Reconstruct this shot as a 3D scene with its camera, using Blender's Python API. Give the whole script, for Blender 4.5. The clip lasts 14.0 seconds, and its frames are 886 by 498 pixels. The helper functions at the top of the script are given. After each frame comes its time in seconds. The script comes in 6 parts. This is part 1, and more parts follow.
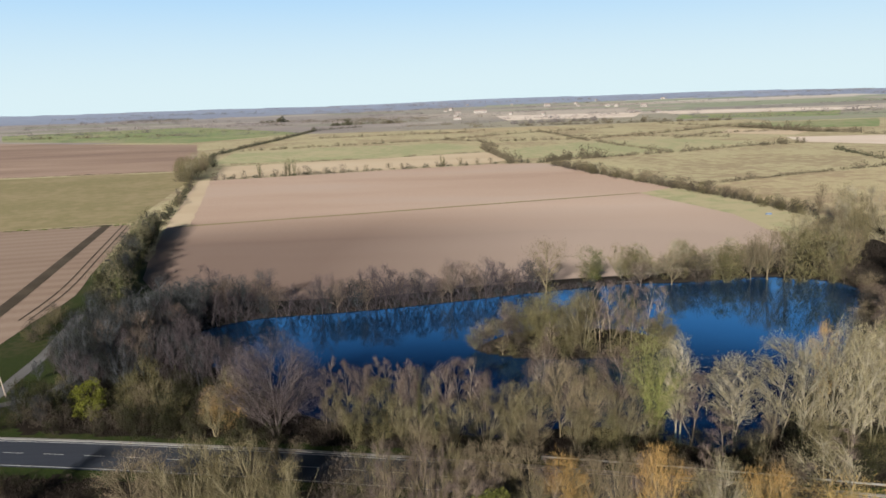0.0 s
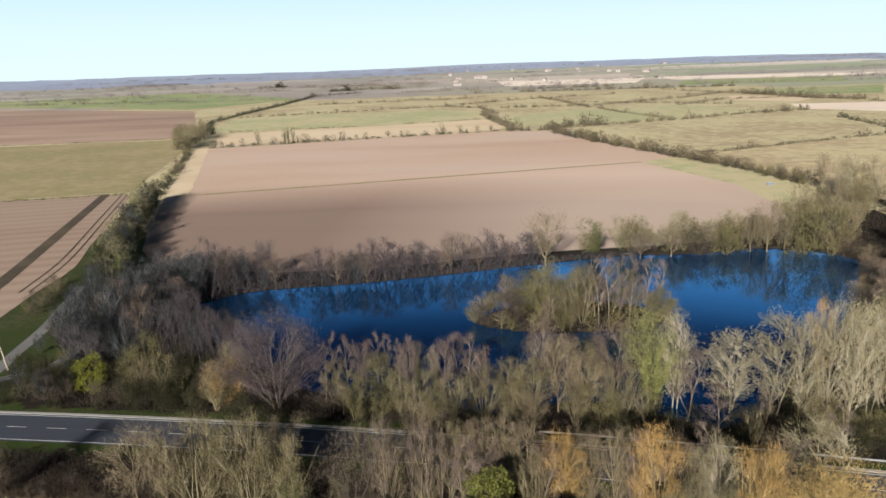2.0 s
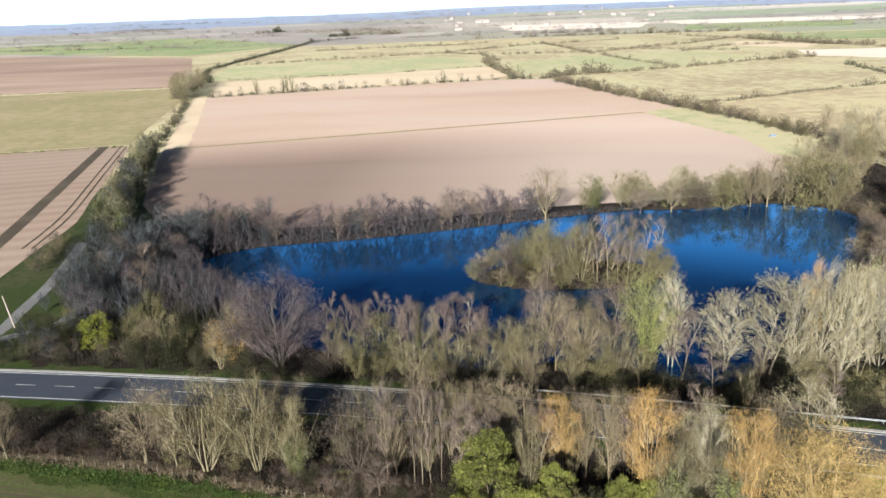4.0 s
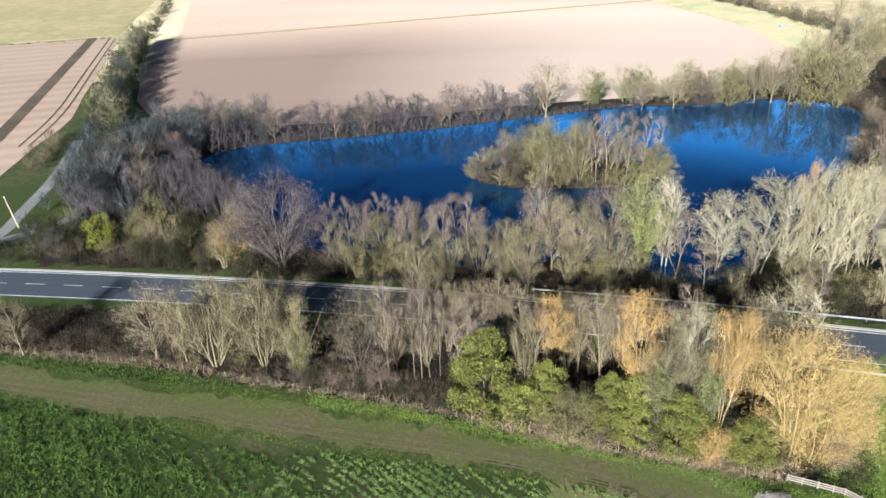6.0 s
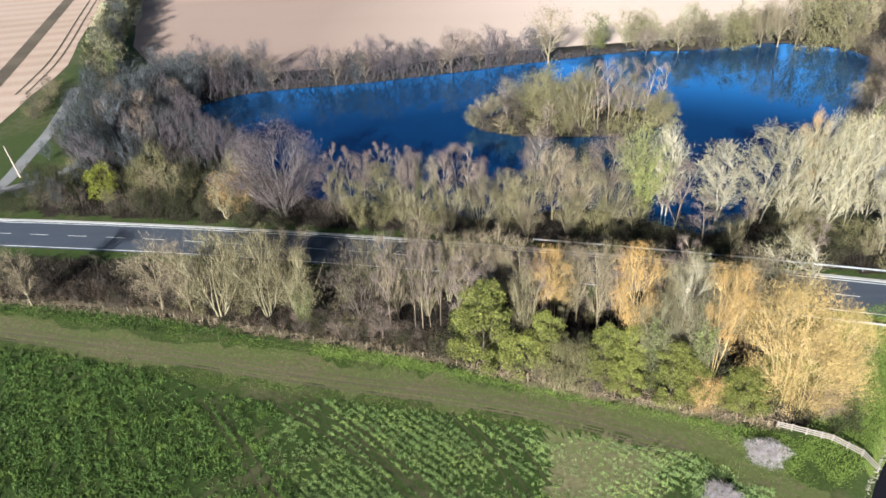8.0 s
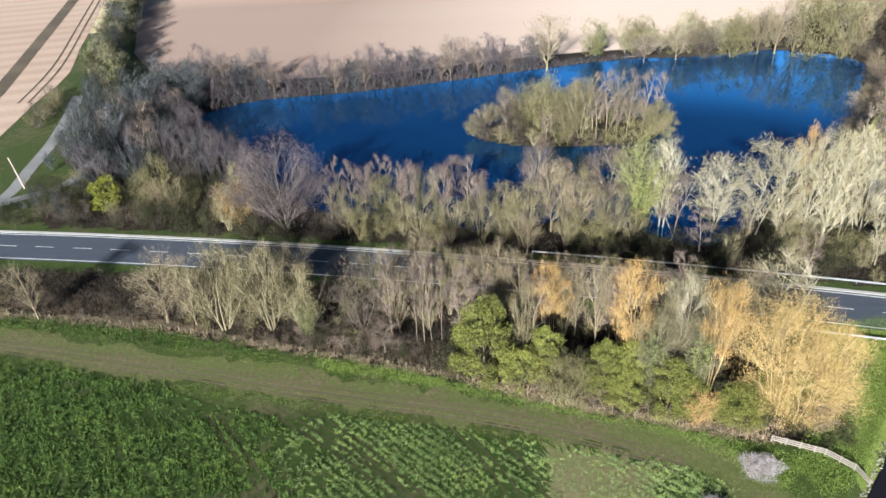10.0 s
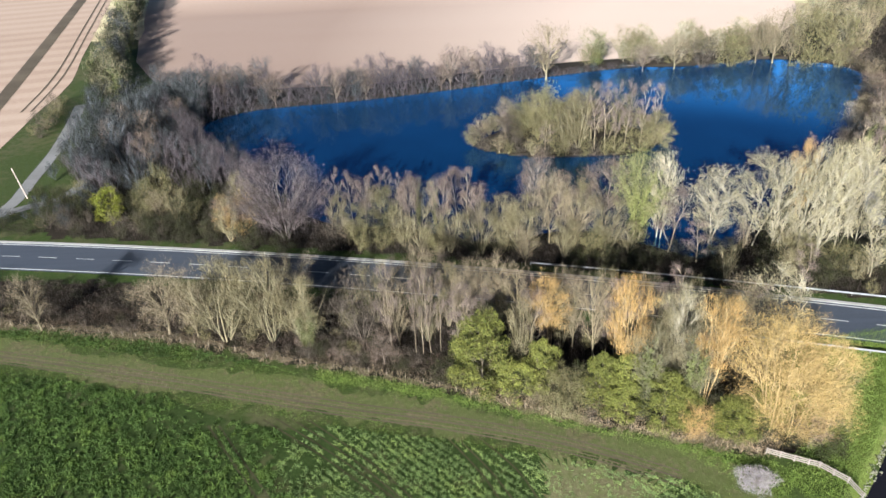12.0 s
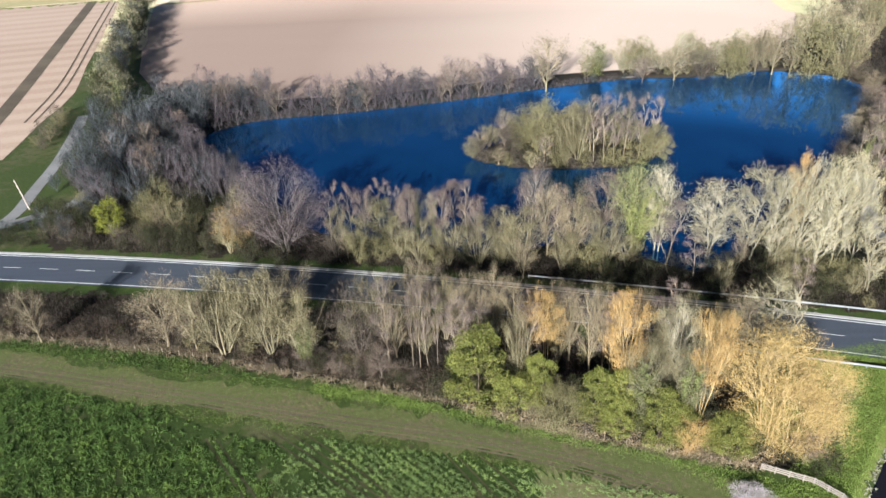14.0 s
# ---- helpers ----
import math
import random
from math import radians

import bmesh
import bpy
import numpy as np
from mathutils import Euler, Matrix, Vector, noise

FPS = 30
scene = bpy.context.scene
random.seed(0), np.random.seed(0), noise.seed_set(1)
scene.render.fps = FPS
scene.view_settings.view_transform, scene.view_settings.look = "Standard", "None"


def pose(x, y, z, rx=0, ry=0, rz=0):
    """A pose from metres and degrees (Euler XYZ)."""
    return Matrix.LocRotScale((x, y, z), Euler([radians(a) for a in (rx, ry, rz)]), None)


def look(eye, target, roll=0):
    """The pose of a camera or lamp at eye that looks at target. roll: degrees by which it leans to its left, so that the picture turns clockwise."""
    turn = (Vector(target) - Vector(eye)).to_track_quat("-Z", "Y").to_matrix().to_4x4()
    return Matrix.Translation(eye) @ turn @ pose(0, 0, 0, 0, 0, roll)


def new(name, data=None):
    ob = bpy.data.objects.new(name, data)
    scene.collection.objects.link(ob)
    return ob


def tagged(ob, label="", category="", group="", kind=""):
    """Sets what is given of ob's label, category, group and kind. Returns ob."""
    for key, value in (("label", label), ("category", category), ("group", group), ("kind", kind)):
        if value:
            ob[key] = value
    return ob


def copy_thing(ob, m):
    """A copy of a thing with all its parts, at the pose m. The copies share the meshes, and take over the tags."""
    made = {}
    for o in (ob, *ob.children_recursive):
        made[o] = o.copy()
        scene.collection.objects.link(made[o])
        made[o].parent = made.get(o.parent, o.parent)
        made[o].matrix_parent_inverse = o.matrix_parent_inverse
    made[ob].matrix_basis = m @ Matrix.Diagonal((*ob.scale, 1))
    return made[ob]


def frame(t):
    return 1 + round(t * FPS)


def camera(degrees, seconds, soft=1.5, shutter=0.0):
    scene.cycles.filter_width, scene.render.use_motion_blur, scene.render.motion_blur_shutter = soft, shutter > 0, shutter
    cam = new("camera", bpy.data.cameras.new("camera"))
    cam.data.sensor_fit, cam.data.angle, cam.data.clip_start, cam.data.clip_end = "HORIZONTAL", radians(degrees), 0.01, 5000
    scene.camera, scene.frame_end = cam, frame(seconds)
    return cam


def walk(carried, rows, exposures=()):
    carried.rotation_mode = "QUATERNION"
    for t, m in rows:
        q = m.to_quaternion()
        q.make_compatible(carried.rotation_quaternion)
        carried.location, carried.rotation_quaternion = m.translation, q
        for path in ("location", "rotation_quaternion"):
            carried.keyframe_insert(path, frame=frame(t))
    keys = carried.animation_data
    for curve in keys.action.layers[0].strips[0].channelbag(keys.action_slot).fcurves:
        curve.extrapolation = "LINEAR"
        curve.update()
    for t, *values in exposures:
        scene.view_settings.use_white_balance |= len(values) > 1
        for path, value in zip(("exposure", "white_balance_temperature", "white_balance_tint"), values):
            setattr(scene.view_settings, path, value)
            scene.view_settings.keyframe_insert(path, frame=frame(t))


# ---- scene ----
cam = camera(64.0, 14.0, soft=1.6)
EXPOSURES = [(0.0, 1.41, 6550, 12), (2.7, 1.80, 6560, 12), (4.8, 2.41, 5900, 8), (5.5, 2.52, 5880, 8),
             (6.5, 2.70, 5880, 8), (7.5, 2.76, 5900, 8), (14.0, 2.68, 5880, 9)]
PATH = [
    (0, (-0.806, -0.351, 64.426), (-0.84, 1.604, 64.007), -2.0),
    (0.5, (-0.794, -0.13, 64.698), (-0.828, 1.822, 64.263), -2.0),
    (1, (-0.746, 0.092, 65.115), (-0.782, 2.039, 64.66), -1.9),
    (1.5, (-0.678, 0.301, 65.628), (-0.715, 2.241, 65.146), -2.0),
    (2, (-0.577, 0.463, 66.125), (-0.614, 2.396, 65.614), -2.0),
    (2.5, (-0.428, 0.529, 66.562), (-0.468, 2.455, 66.024), -2.0),
    (5, (-0.011, 0.473, 70.381), (-0.058, 2.317, 69.609), -2.2),
    (5.5, (0.094, 0.347, 70.685), (0.045, 2.158, 69.838), -2.2),
    (6, (0.138, 0.13, 70.912), (0.086, 1.9, 69.983), -2.3),
    (6.5, (0.13, -0.037, 71.128), (0.073, 1.688, 70.117), -2.6),
    (7, (0.192, -0.033, 71.468), (0.133, 1.656, 70.398), -2.6),
    (7.5, (0.358, -0.023, 71.891), (0.297, 1.666, 70.823), -2.6),
    (8, (0.468, -0.038, 72.339), (0.406, 1.654, 71.274), -2.6),
    (10.5, (0.291, -0.219, 76.53), (0.232, 1.469, 75.458), -2.7),
    (11, (0.398, -0.314, 76.992), (0.339, 1.377, 75.925), -2.6),
    (11.5, (0.53, -0.366, 77.428), (0.47, 1.326, 76.363), -2.7),
    (12, (0.672, -0.37, 77.88), (0.611, 1.323, 76.816), -2.7),
    (12.5, (0.813, -0.385, 78.311), (0.753, 1.31, 77.251), -2.7),
    (13, (1.019, -0.368, 78.689), (0.958, 1.328, 77.632), -2.7),
    (13.5, (1.337, -0.334, 78.984), (1.273, 1.364, 77.931), -2.7),
    (14, (1.697, -0.285, 79.17), (1.628, 1.418, 78.123), -2.7),
]
walk(cam, [(t, look(e, a, r)) for t, e, a, r in PATH], EXPOSURES)
rnd = random.Random(7)

# ---- world, sun ----
SUN_EL, SUN_AZ = radians(22.5), radians(17.0)   # light travels towards +y, turned to +x by SUN_AZ
way_of_light = Vector((math.sin(SUN_AZ) * math.cos(SUN_EL), math.cos(SUN_AZ) * math.cos(SUN_EL), -math.sin(SUN_EL)))
world = bpy.data.worlds.new("sky")
scene.world = world
world.use_nodes = True
wn = world.node_tree
sky = wn.nodes.new("ShaderNodeTexSky")
sky.sky_type = "NISHITA"
sky.sun_disc = False
sky.sun_elevation = SUN_EL
sky.sun_rotation = math.pi + SUN_AZ
sky.air_density = 0.08
sky.dust_density = 0.0
sky.altitude = 0.0
sky.ozone_density = 2.5
wn.links.new(sky.outputs["Color"], wn.nodes["Background"].inputs["Color"])
wn.nodes["Background"].inputs["Strength"].default_value = 0.05
sun_data = bpy.data.lights.new("sun", "SUN")
sun_data.energy = 5.0
sun_data.angle = radians(0.53)
sun_data.color = (1.0, 0.955, 0.885)
sun = new("sun", sun_data)
sun.matrix_world = look((0, 0, 200), Vector((0, 0, 200)) + way_of_light)


# ---- pale haze low over the horizon ----
def horizon_haze():
    m = bpy.data.materials.new("horizon_haze")
    m.use_nodes = True
    nt = m.node_tree
    nt.nodes.clear()
    geo = nt.nodes.new("ShaderNodeNewGeometry")
    xyz = nt.nodes.new("ShaderNodeSeparateXYZ")
    nt.links.new(geo.outputs["Position"], xyz.inputs["Vector"])
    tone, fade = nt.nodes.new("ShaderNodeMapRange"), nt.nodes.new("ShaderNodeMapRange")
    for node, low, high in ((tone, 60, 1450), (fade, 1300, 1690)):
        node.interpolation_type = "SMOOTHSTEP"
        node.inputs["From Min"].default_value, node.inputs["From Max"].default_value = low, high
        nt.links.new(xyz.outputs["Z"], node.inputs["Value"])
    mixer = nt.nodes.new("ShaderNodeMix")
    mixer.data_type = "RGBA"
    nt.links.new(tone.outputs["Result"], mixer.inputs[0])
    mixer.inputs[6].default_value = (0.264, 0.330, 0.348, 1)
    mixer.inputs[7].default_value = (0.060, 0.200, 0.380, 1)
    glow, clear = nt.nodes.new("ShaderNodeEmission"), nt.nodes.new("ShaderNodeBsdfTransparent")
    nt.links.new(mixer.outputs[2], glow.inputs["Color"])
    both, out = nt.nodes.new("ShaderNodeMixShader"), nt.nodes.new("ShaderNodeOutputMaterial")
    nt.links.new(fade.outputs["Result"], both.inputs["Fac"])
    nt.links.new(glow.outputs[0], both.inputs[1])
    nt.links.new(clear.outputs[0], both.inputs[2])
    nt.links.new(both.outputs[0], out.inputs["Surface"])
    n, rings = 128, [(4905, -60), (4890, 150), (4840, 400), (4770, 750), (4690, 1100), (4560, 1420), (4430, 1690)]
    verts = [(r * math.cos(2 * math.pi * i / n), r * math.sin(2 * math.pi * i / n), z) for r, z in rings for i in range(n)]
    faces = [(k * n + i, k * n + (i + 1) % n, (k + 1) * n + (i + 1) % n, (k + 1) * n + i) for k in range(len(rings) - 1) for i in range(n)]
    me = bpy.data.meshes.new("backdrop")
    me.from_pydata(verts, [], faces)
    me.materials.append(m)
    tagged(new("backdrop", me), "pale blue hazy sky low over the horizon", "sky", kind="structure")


horizon_haze()

# ---- materials ----
def nodes_of(name, rough=0.9, spec=0.2):
    m = bpy.data.materials.new(name)
    m.use_nodes = True
    b = m.node_tree.nodes["Principled BSDF"]
    b.inputs["Roughness"].default_value = rough
    b.inputs["Specular IOR Level"].default_value = spec
    return m, m.node_tree, b


def position(nt, scale=(1, 1, 1), turn=0.0):
    geo = nt.nodes.new("ShaderNodeNewGeometry")
    mp = nt.nodes.new("ShaderNodeMapping")
    mp.inputs["Scale"].default_value = scale
    mp.inputs["Rotation"].default_value = (0, 0, turn)
    nt.links.new(geo.outputs["Position"], mp.inputs["Vector"])
    return mp.outputs["Vector"]


def noise_of(nt, vec, scale, detail=4.0, rough=0.55):
    n = nt.nodes.new("ShaderNodeTexNoise")
    n.inputs["Scale"].default_value = scale
    n.inputs["Detail"].default_value = detail
    n.inputs["Roughness"].default_value = rough
    nt.links.new(vec, n.inputs["Vector"])
    return n.outputs["Fac"]


def ramp(nt, fac, stops, mode="LINEAR"):
    r = nt.nodes.new("ShaderNodeValToRGB")
    r.color_ramp.interpolation = mode
    els = r.color_ramp.elements
    while len(els) < len(stops):
        els.new(0.5)
    for e, (p, c) in zip(els, stops):
        e.position = p
        e.color = (*c, 1)
    nt.links.new(fac, r.inputs["Fac"])
    return r.outputs["Color"]


def mix(nt, fac, a, b, mode="MIX"):
    m = nt.nodes.new("ShaderNodeMix")
    m.data_type = "RGBA"
    m.blend_type = mode
    for value, sock in ((fac, m.inputs[0]), (a, m.inputs[6]), (b, m.inputs[7])):
        if isinstance(value, (int, float)):
            sock.default_value = value
        elif isinstance(value, tuple):
            sock.default_value = (*value, 1)
        else:
            nt.links.new(value, sock)
    return m.outputs[2]


def bump(nt, b, height, strength=0.5, distance=0.1):
    n = nt.nodes.new("ShaderNodeBump")
    n.inputs["Strength"].default_value = strength
    n.inputs["Distance"].default_value = distance
    nt.links.new(height, n.inputs["Height"])
    nt.links.new(n.outputs["Normal"], b.inputs["Normal"])


def stripes(nt, vec, scale, distortion=0.6):
    w = nt.nodes.new("ShaderNodeTexWave")
    w.inputs["Scale"].default_value = scale
    w.inputs["Distortion"].default_value = distortion
    w.inputs["Detail"].default_value = 2.0
    nt.links.new(vec, w.inputs["Vector"])
    return w.outputs["Fac"]


def soil(name, dark, mid, light, turn, stripe=0.18, big=0.011, amount=0.25, tree_shade=None, pale_end=None):
    """Worked soil: broad dark and pale areas, drill lines, clods; tree shade painted in where given."""
    m, nt, b = nodes_of(name, 0.95, 0.1)
    p = position(nt)
    broad = noise_of(nt, position(nt, (0.45, 1.6, 1), 0.22), big, 3.0)
    fine = noise_of(nt, p, 0.8, 6.0, 0.7)
    col = ramp(nt, broad, [(0.34, dark), (0.5, mid), (0.66, light)])
    lines = stripes(nt, position(nt, (1, 1, 1), turn), stripe)
    col = mix(nt, amount, col, ramp(nt, lines, [(0.2, dark), (0.8, light)]))
    col = mix(nt, 0.35, col, ramp(nt, fine, [(0.3, dark), (0.7, light)]))
    if tree_shade:
        x, y, size = tree_shade    # a broad shade of the bank's trees, painted into the earth
        grad = nt.nodes.new("ShaderNodeTexGradient")
        grad.gradient_type = "SPHERICAL"
        mp = nt.nodes.new("ShaderNodeMapping")
        mp.vector_type = "TEXTURE"
        mp.inputs["Location"].default_value = (x, y, 0)
        mp.inputs["Scale"].default_value = (2.4 * size, 1.25 * size, size)
        mp.inputs["Rotation"].default_value = (0, 0, 0.12)
        nt.links.new(p, mp.inputs["Vector"])
        nt.links.new(mp.outputs["Vector"], grad.inputs["Vector"])
        shade_mix = nt.nodes.new("ShaderNodeMath")
        shade_mix.operation = "MULTIPLY_ADD"
        shade_mix.inputs[1].default_value = 0.5
        nt.links.new(broad, shade_mix.inputs[0])
        nt.links.new(grad.outputs["Fac"], shade_mix.inputs[2])
        fac = ramp(nt, shade_mix.outputs[0], [(0.18, (0, 0, 0)), (0.66, (1, 1, 1))])
        col = mix(nt, fac, col, mix(nt, 0.85, col, (0.46 * dark[0], 0.47 * dark[1], 0.53 * dark[2])))
    if pale_end:
        x, y, size = pale_end    # the end of the field that is coloured paler
        mp = nt.nodes.new("ShaderNodeMapping")
        mp.vector_type = "TEXTURE"
        mp.inputs["Location"].default_value = (x, y, 0)
        mp.inputs["Scale"].default_value = (size, 1.4 * size, size)
        grad = nt.nodes.new("ShaderNodeTexGradient")
        grad.gradient_type = "SPHERICAL"
        nt.links.new(p, mp.inputs["Vector"])
        nt.links.new(mp.outputs["Vector"], grad.inputs["Vector"])
        fac = ramp(nt, grad.outputs["Fac"], [(0.0, (0, 0, 0)), (0.7, (1, 1, 1))])
        col = mix(nt, fac, col, mix(nt, 0.45, col, tuple(1.04 * v for v in light)))
    nt.links.new(col, b.inputs["Base Color"])
    bump(nt, b, fine, 0.6, 0.12)
    return m


def turf(name, a, c, dry, big=0.02, small=1.3, dry_at=0.6):
    m, nt, b = nodes_of(name, 0.9, 0.05)
    p = position(nt)
    broad = noise_of(nt, p, big, 4.0, 0.6)
    mid = noise_of(nt, p, big * 9, 4.0)
    fine = noise_of(nt, p, small, 6.0, 0.75)
    col = ramp(nt, fine, [(0.3, a), (0.7, c)])
    patch = nt.nodes.new("ShaderNodeMath")
    patch.operation = "ADD"
    nt.links.new(broad, patch.inputs[0])
    nt.links.new(mid, patch.inputs[1])
    half = nt.nodes.new("ShaderNodeMath")
    half.operation = "MULTIPLY"
    half.inputs[1].default_value = 0.5
    nt.links.new(patch.outputs[0], half.inputs[0])
    fac = ramp(nt, half.outputs[0], [(dry_at - 0.05, (0, 0, 0)), (dry_at + 0.05, (1, 1, 1))])
    col = mix(nt, fac, col, mix(nt, 0.4, dry, col))
    nt.links.new(col, b.inputs["Base Color"])
    bump(nt, b, fine, 0.7, 0.15)
    return m


def bark(name, dark, light, vary=0.25, rough=0.85):
    """Wood and twigs: tone varies from tree to tree and along the wood."""
    m, nt, b = nodes_of(name, rough, 0.1)
    n = noise_of(nt, position(nt), 2.2, 4.0)
    col = ramp(nt, n, [(0.3, dark), (0.7, light)])
    info = nt.nodes.new("ShaderNodeObjectInfo")
    hsv = nt.nodes.new("ShaderNodeHueSaturation")
    rng = nt.nodes.new("ShaderNodeMapRange")
    rng.inputs["To Min"].default_value = 1 - vary
    rng.inputs["To Max"].default_value = 1 + vary
    nt.links.new(info.outputs["Random"], rng.inputs["Value"])
    nt.links.new(rng.outputs["Result"], hsv.inputs["Value"])
    nt.links.new(col, hsv.inputs["Color"])
    nt.links.new(hsv.outputs["Color"], b.inputs["Base Color"])
    return m


def leafy(name, dark, light, vary=0.2, rough=0.75, spec=0.08, patch=0.0):
    m, nt, b = nodes_of(name, rough, spec)
    geo = nt.nodes.new("ShaderNodeNewGeometry")
    isl = ramp(nt, geo.outputs["Random Per Island"], [(0.0, dark), (1.0, light)])
    info = nt.nodes.new("ShaderNodeObjectInfo")
    hsv = nt.nodes.new("ShaderNodeHueSaturation")
    rng = nt.nodes.new("ShaderNodeMapRange")
    rng.inputs["To Min"].default_value = 1 - vary
    rng.inputs["To Max"].default_value = 1 + vary
    nt.links.new(info.outputs["Random"], rng.inputs["Value"])
    nt.links.new(rng.outputs["Result"], hsv.inputs["Value"])
    if patch:    # lusher and poorer patches over a field
        weak = ramp(nt, noise_of(nt, position(nt), patch, 4.0, 0.65), [(0.30, (0.55, 0.55, 0.60)), (0.50, (1, 1, 1)), (0.70, (1.45, 1.30, 1.1))])
        isl = mix(nt, 1.0, isl, weak, "MULTIPLY")
    nt.links.new(isl, hsv.inputs["Color"])
    nt.links.new(hsv.outputs["Color"], b.inputs["Base Color"])
    return m


M_GRASS = turf("meadow_grass", (0.0133, 0.0200, 0.0051), (0.0274, 0.0355, 0.0109), (0.0446, 0.0400, 0.0211), 0.05, 1.4, 0.54)
# Verge green is lowered for the shadow that lies over it.
M_VERGE = turf("verge_grass", (0.0106, 0.0185, 0.0043), (0.0230, 0.0338, 0.0090), (0.0367, 0.0343, 0.0161), 0.05, 1.5, 0.55)
M_BANK = turf("river_bank_grass", (0.0392, 0.0532, 0.0101), (0.0784, 0.0952, 0.0224), (0.112, 0.106, 0.042), 0.06, 1.6, 0.58)
# Litter brown taken far down, with the trees' shade painted in.
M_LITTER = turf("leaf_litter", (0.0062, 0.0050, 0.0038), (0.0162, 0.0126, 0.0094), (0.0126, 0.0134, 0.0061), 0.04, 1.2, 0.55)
M_DRYGRASS = turf("dry_grass", (0.042, 0.0314, 0.0207), (0.0868, 0.0672, 0.0448), (0.0392, 0.0403, 0.0179), 0.10, 2.0, 0.52)
M_MUD = soil("bank_mud", (0.0078, 0.0067, 0.005), (0.0146, 0.0123, 0.009), (0.0252, 0.0207, 0.0146), 0.0, 0.3, 0.05, 0.1)
# Shade of the bank trees is painted into this field's near side.
M_PLOUGH = soil("ploughed_soil", (0.2304, 0.1554, 0.1113), (0.3324, 0.2445, 0.1852), (0.4131, 0.3316, 0.2699), 1.31, 0.12, 0.008, 0.12, (-62, 226, 150), (95, 275, 150))
M_PLOUGH_PALE = soil("drilled_soil", (0.1458, 0.1001, 0.0732), (0.1827, 0.1332, 0.1007), (0.2089, 0.1582, 0.1222), 1.33, 0.03, 0.012, 0.5)
M_PLOUGH_RED = soil("red_soil", (0.114, 0.0739, 0.0571), (0.188, 0.128, 0.0941), (0.282, 0.208, 0.155), 1.31, 0.03, 0.006, 0.2)
# Dark tone that stands for shade inside the crop's wheel gaps.
M_RUTSHADE = soil("rut_soil", (0.0168, 0.0151, 0.0078), (0.0252, 0.0224, 0.0112), (0.0347, 0.0302, 0.0162), 0.0, 0.3, 0.05, 0.1)
M_TRACKSOIL = soil("track_soil", (0.0308, 0.0235, 0.0157), (0.0448, 0.0347, 0.0235), (0.0616, 0.0482, 0.0325), 0.0, 0.3, 0.05, 0.1)
M_MUDTRACK = turf("trodden_track", (0.0280, 0.0240, 0.0120), (0.0740, 0.0640, 0.0345), (0.0350, 0.0480, 0.0120), 0.10, 1.3, 0.45)
M_LANE = soil("gravel_lane", (0.0655, 0.0630, 0.0614), (0.0873, 0.0851, 0.0824), (0.1051, 0.1034, 0.1016), 0.0, 0.5, 0.08, 0.1)
M_CREAM = soil("stubble", (0.2971, 0.2295, 0.1510), (0.3518, 0.2825, 0.1897), (0.3927, 0.3223, 0.2295), 1.31, 0.06, 0.012, 0.15)
M_STUBBLE = soil("pale_stubble", (0.3763, 0.3069, 0.2428), (0.4390, 0.3696, 0.3032), (0.4894, 0.4267, 0.3580), 1.31, 0.02, 0.006, 0.15)
M_PAST1 = turf("pasture_green", (0.1773, 0.1843, 0.0948), (0.2603, 0.2548, 0.1449), (0.3223, 0.2675, 0.1694), 0.009, 0.3, 0.50)
M_PAST2 = turf("pasture_olive", (0.2335, 0.2091, 0.1194), (0.3388, 0.3000, 0.1837), (0.1650, 0.1154, 0.0777), 0.012, 0.3, 0.51)
M_PAST3 = turf("pasture_tan", (0.2390, 0.2083, 0.1186), (0.3487, 0.2948, 0.1795), (0.1892, 0.1326, 0.0894), 0.012, 0.3, 0.51)
M_OLIVEF = turf("young_crop", (0.137, 0.119, 0.0588), (0.182, 0.158, 0.0829), (0.224, 0.176, 0.106), 0.012, 0.3, 0.52)
M_FARGREEN = turf("far_crop", (0.1144, 0.1449, 0.0616), (0.1540, 0.1863, 0.0832), (0.2464, 0.2127, 0.1353), 0.006, 0.15, 0.52)
M_TRODDEN = turf("trodden_grass", (0.046, 0.042, 0.020), (0.094, 0.085, 0.045), (0.048, 0.060, 0.018), 0.13, 1.6, 0.52)
M_CROPSOIL = turf("crop_ground", (0.009, 0.015, 0.004), (0.020, 0.030, 0.008), (0.044, 0.038, 0.020), 0.06, 1.8, 0.57)


